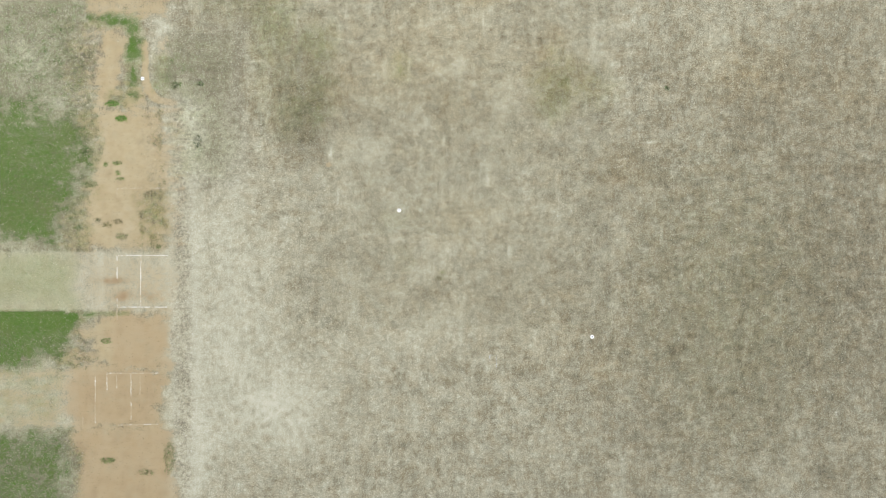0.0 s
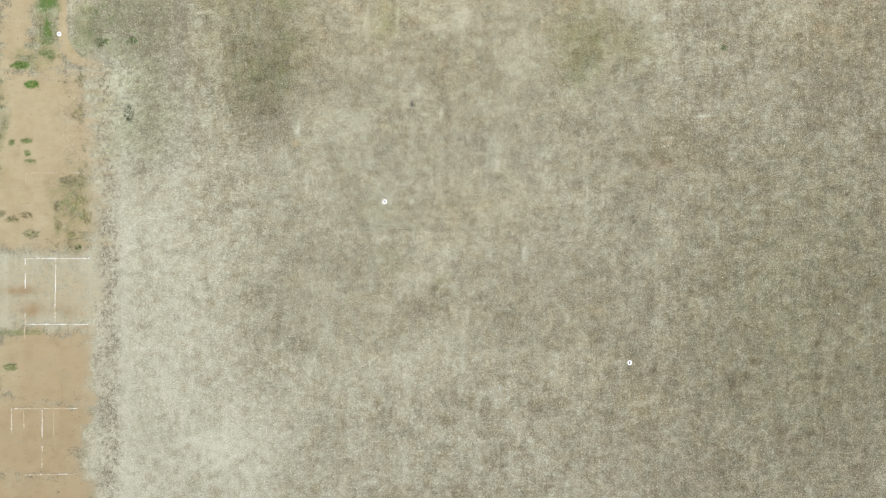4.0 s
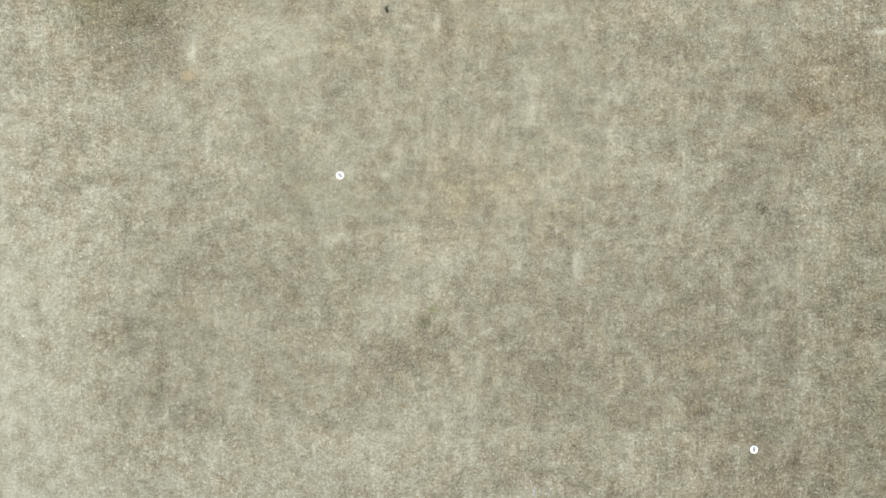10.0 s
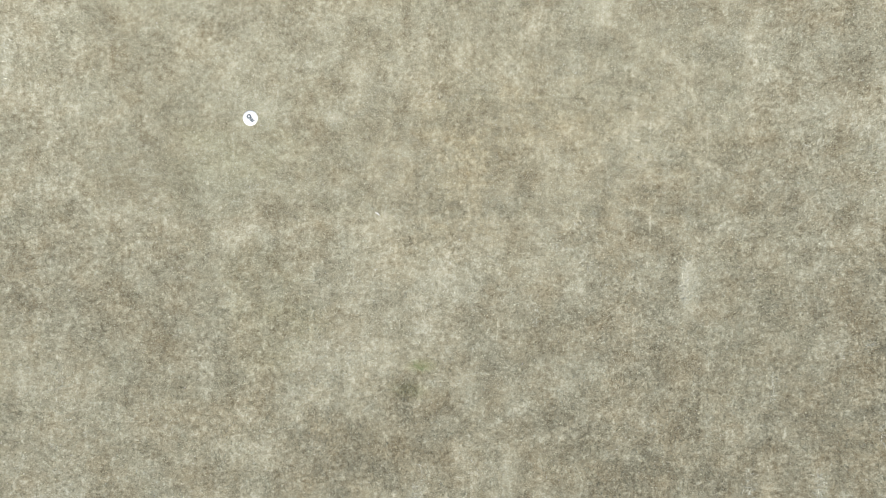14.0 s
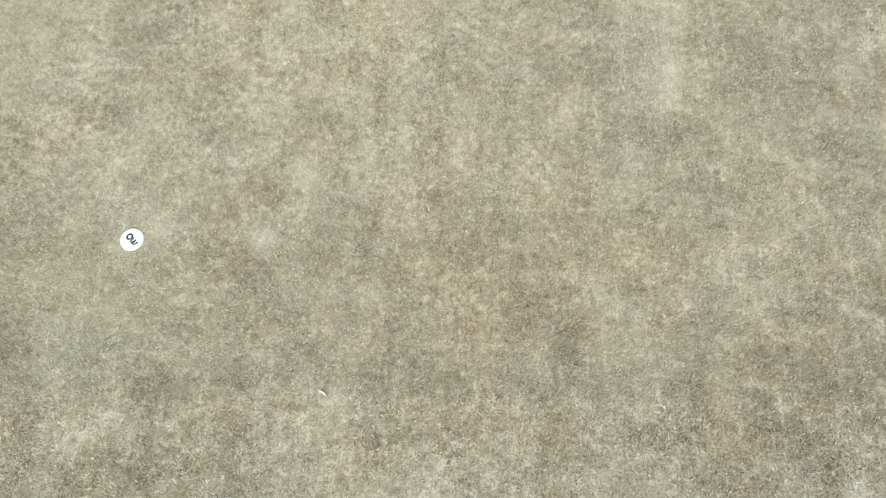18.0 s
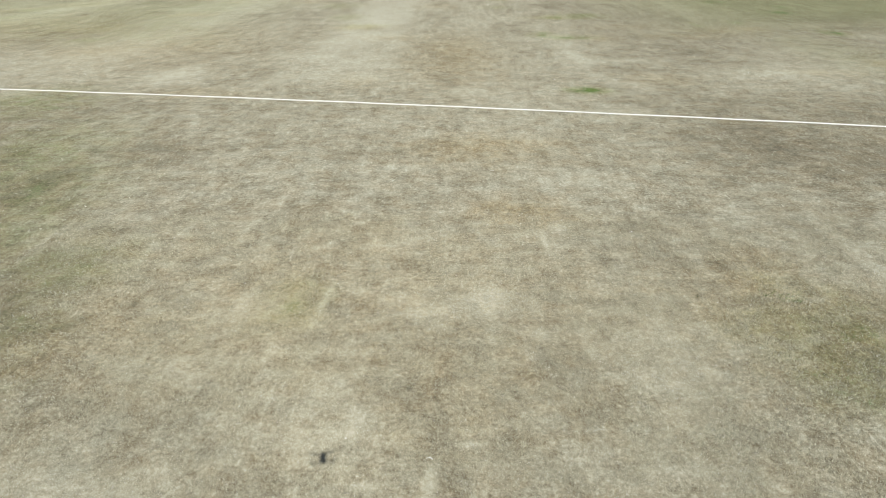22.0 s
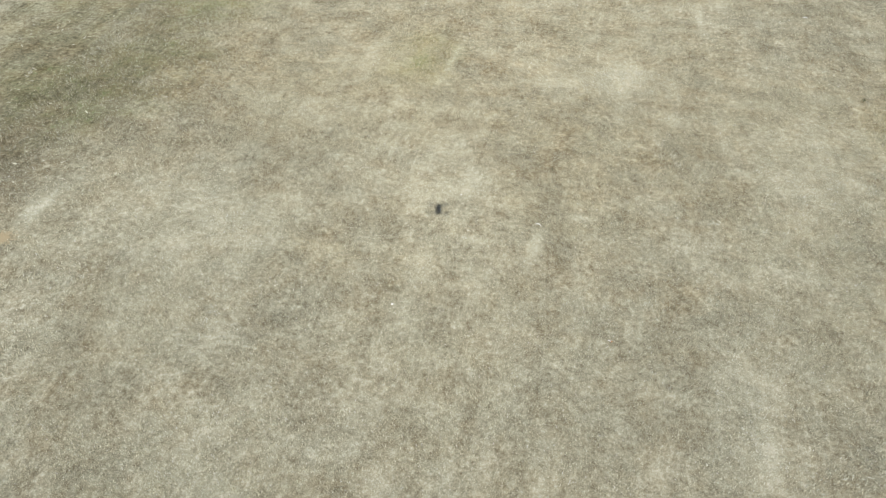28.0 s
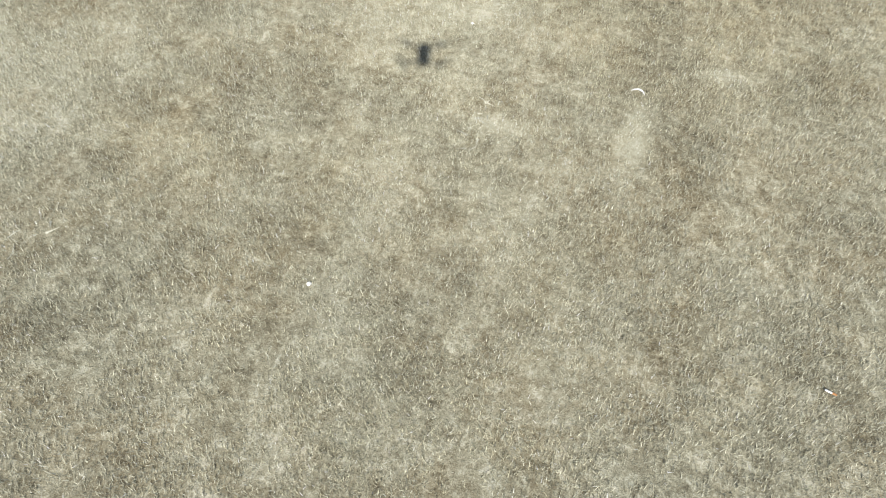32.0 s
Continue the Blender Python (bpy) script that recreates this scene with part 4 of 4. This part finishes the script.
bm = bmesh.new()
xs = np.arange(-60, 70, 0.4)
tube(bm, [(x, rope_y(x) + 0.015 * math.sin(x * 1.7), 0.022) for x in xs], 0.021, 10)
rope = tagged(link_mesh("boundary_rope", bm, MAT["rope"]), "thin white boundary rope lying across dry grass", "rope")


# ---- flat marker discs ----
def marker_disc(x, y, turn, label):
    z = ground_z(x, y) + 0.003
    thing = tagged(new("marker_disc"), label, "field marker", "marker discs")
    thing.matrix_world = pose(x, y, z, 1.5, -1.0, turn)
    bm = lathe(bmesh.new(), [(0, -0.004), (0.094, -0.004), (0.097, -0.001), (0.096, 0.003), (0.090, 0.0055), (0.030, 0.0070), (0, 0.0072)], 48)
    body = link_mesh("body", bm, MAT["disc"], thing)
    for p in body.data.polygons:
        p.use_smooth = True
    # plain printed shapes: a ring and a block of slanted bars
    bm = bmesh.new()
    for k in range(28):
        a = radians(360 * k / 28)
        b = radians(360 * (k + 1) / 28)
        vs = [bm.verts.new((-0.026 + r * math.cos(w), 0.002 + 1.15 * r * math.sin(w), 0.0080)) for r, w in ((0.013, a), (0.027, a), (0.027, b), (0.013, b))]
        bm.faces.new(vs)
    link_mesh("printed_ring", bm, MAT["ink"], body, "dark navy printed ring shape")
    for k in range(4):
        bm = bmesh.new()
        lean = 0.008 if k % 2 else -0.006
        x0 = 0.012 + 0.013 * k
        vs = [bm.verts.new((x0 + s * 0.0064 + (lean if t > 0 else 0), t * 0.024, 0.0080)) for s, t in ((-1, -1), (1, -1), (1, 1), (-1, 1))]
        bm.faces.new(vs)
        link_mesh("printed_bar", bm, MAT["ink"], body, "dark navy printed bar")
    return thing


marker_disc(*DISCS[0], -46, "round white flat marker disc with dark print, on pale turf")
marker_disc(*DISCS[1], -95, "round white flat marker disc lying on brown-grey turf")
marker_disc(*DISCS[2], 20, "round white flat marker disc beside a sandy worn path")


# ---- small litter ----
def curl(x, y, size, turn, label, bend=1.9, width=0.007):
    bm = bmesh.new()
    rows = []
    for k in range(13):
        a = bend * (k / 12 - 0.5)
        r = size / bend
        w = width * (1 - 0.75 * abs(k / 12 - 0.5) * 2)
        rows.append([bm.verts.new(((r + o) * math.sin(a), (r + o) * math.cos(a) - r, 0.012 + 0.006 * math.cos(2 * a) + h)) for o, h in ((-w, 0.001), (0, 0.004), (w, 0.001), (0, -0.001))])
    for p, q in zip(rows, rows[1:]):
        for k in range(4):
            bm.faces.new((p[k], q[k], q[(k + 1) % 4], p[(k + 1) % 4]))
    bm.faces.new(rows[0][::-1])
    bm.faces.new(rows[-1])
    ob = link_mesh("litter_strip", bm, MAT["litter"])
    ob.matrix_world = pose(x, y, ground_z(x, y), 0, 0, turn)
    return tagged(ob, label, "litter")


curl(15.46, 7.47, 0.085, -15, "curled white plastic strip lying beside bare turf")
curl(14.81, 2.345, 0.075, -35, "small curved white scrap on dry grass", 0.8, 0.008)
curl(9.02, 5.20, 0.05, 25, "small white scrap on dark dry turf", 0.8, 0.008)
curl(2.73, 12.84, 0.07, -50, "white scrap on rough weedy ground", 0.6, 0.012)
curl(19.24, 13.59, 0.09, 5, "white paper scrap on pale far turf", 0.9, 0.012)
curl(16.75, 17.28, 0.10, 10, "white paper scrap on dry far turf", 0.8, 0.012)
curl(20.04, -1.66, 0.06, 60, "small white scrap on brown turf", 0.7, 0.007)


def stub(x, y, turn, label):
    thing = tagged(new("cigarette_stub"), label, "litter")
    thing.matrix_world = pose(x, y, ground_z(x, y) + 0.012, 0, 4, turn)
    link_mesh("paper", tube(bmesh.new(), [(-0.024, 0, 0), (-0.02, 0.0008, 0), (-0.006, 0, 0), (0.004, 0, 0)], [0.0035, 0.0042, 0.0042, 0.0042], 10), MAT["litter"], thing)
    link_mesh("filter", tube(bmesh.new(), [(0.004, 0, 0), (0.018, 0, 0), (0.023, 0, 0)], [0.0043, 0.0043, 0.0038], 10), MAT["filter"], thing, "tan filter end")
    return thing


stub(16.337, 5.99, -12, "discarded white cigarette stub with a tan end")


def pebble(x, y, size, seed):
    bm = bmesh.new()
    bmesh.ops.create_icosphere(bm, subdivisions=2, radius=size)
    r = random.Random(seed)
    for v in bm.verts:
        v.co *= 1 + r.uniform(-0.18, 0.18)
        v.co.z *= 0.6
    ob = link_mesh("pebble", bm, MAT["litter"])
    ob.matrix_world = pose(x, y, ground_z(x, y) + size * 0.45, 0, 0, seed * 40)
    return tagged(ob, "tiny pale pebble among dry grass", "pebble", "pebbles")


pebble(14.15, 5.97, 0.011, 1)
pebble(14.49, 7.78, 0.009, 2)


# ---- leafy weeds and grass tufts standing on their own ----
def tint_all(me, colours):
    colour_attribute(me, "tint", np.clip(np.array(colours), 0, 0.7))


def grass_tuft(x, y, rx, ry, count, tall, seed, label, tone=(0.115, 0.215, 0.045)):
    r = np.random.default_rng(seed)
    a, d = r.uniform(0, 2 * np.pi, count), np.sqrt(r.random(count)) * (0.75 + 0.25 * r.random(count))
    lump = 0.7 + 0.5 * lattice(np.cos(a) * 2 + seed, np.sin(a) * 2, 0.7, seed)
    bx, by = rx * d * np.cos(a) * lump, ry * d * np.sin(a) * lump
    turn, tip = r.uniform(0, 2 * np.pi, count), np.radians(r.uniform(20, 75, count))
    long, wide = tall * r.uniform(0.5, 1.1, count), r.uniform(0.005, 0.011, count)
    kind = np.stack([np.cos(turn), np.sin(turn)], 1)
    mid = np.stack([bx, by], 1) + kind * (long * np.sin(tip) * 0.5)[:, None]
    end = np.stack([bx, by], 1) + kind * (long * np.sin(tip))[:, None]
    side = np.stack([-np.sin(turn), np.cos(turn)], 1) * wide[:, None] / 2
    z1, z2 = long * np.cos(tip) * 0.62, long * np.cos(tip) * 0.9
    base = np.stack([bx, by], 1)
    verts = np.stack([np.c_[base - side, np.zeros(count)], np.c_[base + side, np.zeros(count)], np.c_[mid + side * 0.9, z1], np.c_[mid - side * 0.9, z1], np.c_[end, z2]], 1).reshape(-1, 3)
    o = 5 * np.arange(count)[:, None]
    tri = np.concatenate([o + [0, 1, 2], o + [0, 2, 3], o + [3, 2, 4]], 0)
    me = big_mesh("blades", verts, tri, 3)
    colours = np.array(tone) * np.exp(r.normal(0, 0.3, count))[:, None]
    straw = r.random(count) < 0.1
    colours[straw] = (0.28, 0.26, 0.13)
    tint_all(me, np.repeat(colours, 5, 0))
    me.materials.append(MAT["blade"])
    ob = new("grass_tuft")
    ob.matrix_world = pose(x, y, ground_z(x, y) - 0.004)
    tagged(new("blades", me), kind="stuff").parent = ob
    return tagged(ob, label, "grass tuft", "grass tufts")


SAND = "small green grass tuft growing out of bare sandy soil"
grass_tuft(-1.41, 9.06, 0.48, 0.20, 714, 0.088, 1, "bright green spreading grass tuft on bare sandy soil", (0.095, 0.22, 0.030))
grass_tuft(-1.00, 8.29, 0.38, 0.20, 544, 0.088, 2, "bright green spreading grass tuft on bare sandy soil", (0.095, 0.22, 0.030))
grass_tuft(-1.78, 5.96, 0.16, 0.16, 153, 0.077, 3, SAND)
grass_tuft(-1.20, 6.02, 0.30, 0.14, 221, 0.077, 4, SAND)
grass_tuft(-1.15, 5.52, 0.18, 0.17, 153, 0.066, 5, SAND)
grass_tuft(-1.05, 5.22, 0.28, 0.11, 153, 0.066, 6, SAND)
grass_tuft(-1.75, 2.88, 0.30, 0.16, 204, 0.077, 7, "dull brownish grass tuft on bare sandy soil", (0.15, 0.155, 0.06))
grass_tuft(-1.20, 3.03, 0.32, 0.17, 221, 0.077, 8, "dull brownish grass tuft on bare sandy soil", (0.16, 0.145, 0.065))
grass_tuft(-0.98, 2.28, 0.39, 0.19, 289, 0.077, 9, "greyish green grass tuft on bare sandy soil", (0.13, 0.18, 0.06))
grass_tuft(-1.78, -3.05, 0.31, 0.18, 255, 0.088, 10, SAND)
grass_tuft(-1.70, -9.15, 0.44, 0.19, 340, 0.088, 11, SAND)
grass_tuft(0.20, -9.75, 0.52, 0.19, 255, 0.077, 12, "thin sparse green grass tuft on orange soil", (0.13, 0.19, 0.06))
grass_tuft(1.45, -8.95, 0.37, 0.90, 714, 0.110, 13, "tall straggling green grass tuft at the soil edge", (0.095, 0.17, 0.045))
STRAW = "dull olive grass tuft in straw-coloured growth on the soil"
grass_tuft(0.10, 2.60, 0.20, 0.26, 170, 0.09, 22, STRAW, (0.21, 0.21, 0.085))
grass_tuft(0.62, 2.25, 0.24, 0.18, 150, 0.09, 23, STRAW, (0.22, 0.22, 0.090))
grass_tuft(0.05, 3.35, 0.18, 0.24, 150, 0.08, 24, "dark greyish grass tuft in straw-coloured growth", (0.14, 0.14, 0.080))
grass_tuft(0.85, 3.60, 0.34, 0.30, 260, 0.09, 25, "yellowish dry grass tuft on the soil", (0.33, 0.30, 0.125))
grass_tuft(0.45, 4.45, 0.40, 0.20, 240, 0.09, 26, "dark greyish grass tuft in straw-coloured growth", (0.16, 0.155, 0.085))
grass_tuft(0.90, 1.75, 0.16, 0.14, 110, 0.08, 27, "small green grass tuft at the pitch end", (0.10, 0.16, 0.045))
grass_tuft(1.25, 2.95, 0.22, 0.34, 190, 0.09, 28, "yellowish dry grass tuft on the soil", (0.31, 0.28, 0.12))
grass_tuft(-2.95, 7.55, 0.34, 0.40, 300, 0.11, 29, "dark green weedy tuft at the edge of the green turf", (0.095, 0.155, 0.05))
grass_tuft(-2.70, 6.60, 0.30, 0.26, 240, 0.10, 30, "dark green weedy tuft at the edge of the green turf", (0.095, 0.155, 0.05))
grass_tuft(-2.55, 4.95, 0.45, 0.22, 300, 0.10, 31, "dark green weedy tuft at the edge of the green turf", (0.095, 0.155, 0.05))
grass_tuft(-2.2, 3.1, 0.22, 0.18, 130, 0.08, 32, "greyish green grass tuft on bare sandy soil", (0.10, 0.12, 0.05))
grass_tuft(1.75, 9.95, 0.30, 0.26, 240, 0.10, 33, "dark green weedy tuft inside a curved sandy path", (0.075, 0.105, 0.04))
grass_tuft(3.05, 10.05, 0.26, 0.20, 200, 0.10, 34, "green weedy tuft on whitish rough ground", (0.08, 0.14, 0.045))
grass_tuft(2.91, 7.10, 0.25, 0.42, 272, 0.110, 14, "dark green weedy tuft on whitish rough ground", (0.045, 0.075, 0.03))
grass_tuft(21.13, 11.0, 0.24, 0.16, 110, 0.035, 15, "low green weed clump beside a bare pale spot", (0.10, 0.17, 0.06))
grass_tuft(20.80, 11.2, 0.2, 0.2, 60, 0.045, 16, "thin green weed clump beside a bare pale spot", (0.09, 0.13, 0.04))
grass_tuft(26.83, 9.71, 0.16, 0.16, 140, 0.08, 17, "single dark green weed clump in dry turf", (0.05, 0.11, 0.03))
grass_tuft(23.18, 2.74, 0.09, 0.13, 70, 0.06, 18, "small dull weed clump in dry turf", (0.13, 0.13, 0.075))
grass_tuft(20.75, 26.8, 0.9, 0.5, 150, 0.06, 19, "fresh green grass patch beyond the boundary rope", (0.21, 0.27, 0.10))
grass_tuft(19.66, 11.09, 0.08, 0.07, 30, 0.04, 21, "tiny dark weed clump in dry turf", (0.06, 0.08, 0.04))


# ---- the small camera drone overhead, whose shadow lies on the field ----
def camera_drone(shadow_at, away, turn):
    thing = tagged(new("camera_drone"), "small grey folding camera drone hovering over the field", "drone")
    thing.matrix_world = pose(*(Vector((*shadow_at, 0)) + SUN_WAY * away), -6, 0, turn)
    bm = bmesh.new()
    block(bm, (0.068, 0.142, 0.054), (0, 0, 0), 0.014, segments=3)
    block(bm, (0.056, 0.05, 0.03), (0, 0.045, 0.018), 0.010)
    link_mesh("body", bm, MAT["shell"], thing)
    link_mesh("battery", block(bmesh.new(), (0.05, 0.06, 0.026), (0, -0.055, 0.002), 0.006), MAT["black"], thing, "dark battery pack at the tail")
    gimbal = link_mesh("gimbal", block(bmesh.new(), (0.034, 0.03, 0.034), (0, 0.064, -0.034), 0.007), MAT["black"], thing, "black camera gimbal")
    bm = lathe(bmesh.new(), [(0, 0), (0.009, 0), (0.011, 0.004), (0.011, 0.009), (0, 0.010)], 20)
    bmesh.ops.transform(bm, verts=bm.verts, matrix=Matrix.Translation((0, 0.080, -0.036)) @ Matrix.Rotation(radians(-90), 4, "X"))
    link_mesh("lens", bm, MAT["glass"], gimbal, "dark glass lens")
    for sx in (-1, 1):
        for sy in (-1, 1):
            root, tip = (sx * 0.03, sy * 0.048, 0.004), (sx * 0.108, sy * 0.082, 0.012 if sy > 0 else -0.004)
            arm = link_mesh("arm", tube(bmesh.new(), [root, tip], [0.0062, 0.0042], 10), MAT["shell"], thing)
            bm = lathe(bmesh.new(), [(0, -0.011), (0.006, -0.011), (0.008, -0.008), (0.008, 0.008), (0.005, 0.011), (0, 0.012)], 16)
            bmesh.ops.translate(bm, verts=bm.verts, vec=tip)
            link_mesh("motor", bm, MAT["black"], arm, "black motor pod")
            bm = bmesh.new()
            spin = radians(8 * sx) if sy > 0 else radians(90 - 42 * sx)
            for half in (0, math.pi):
                rows = []
                for k in range(7):
                    d, w = 0.004 + 0.057 * k / 6, 0.0035 + 0.0055 * math.sin(math.pi * (0.12 + 0.8 * k / 6))
                    c, s = math.cos(spin + half), math.sin(spin + half)
                    rows.append([bm.verts.new((tip[0] + c * d - s * o, tip[1] + s * d + c * o, tip[2] + 0.018 + h)) for o, h in ((-w, 0.0016), (w, -0.0010), (w, -0.0018), (-w, 0.0008))])
                for p, q in zip(rows, rows[1:]):
                    for k in range(4):
                        bm.faces.new((p[k], q[k], q[(k + 1) % 4], p[(k + 1) % 4]))
                bm.faces.new(rows[-1])
                bm.faces.new(rows[0][::-1])
            link_mesh("propeller", bm, MAT["black"], arm, "thin black two-blade propeller")
            link_mesh("foot", tube(bmesh.new(), [(tip[0], tip[1], tip[2] - 0.014), (tip[0] * 1.02, tip[1] * 1.02, tip[2] - 0.042)], [0.005, 0.003], 8), MAT["black"], arm, "short black landing foot")
    return thing


camera_drone((14.28, 7.48), 20.5, 11)
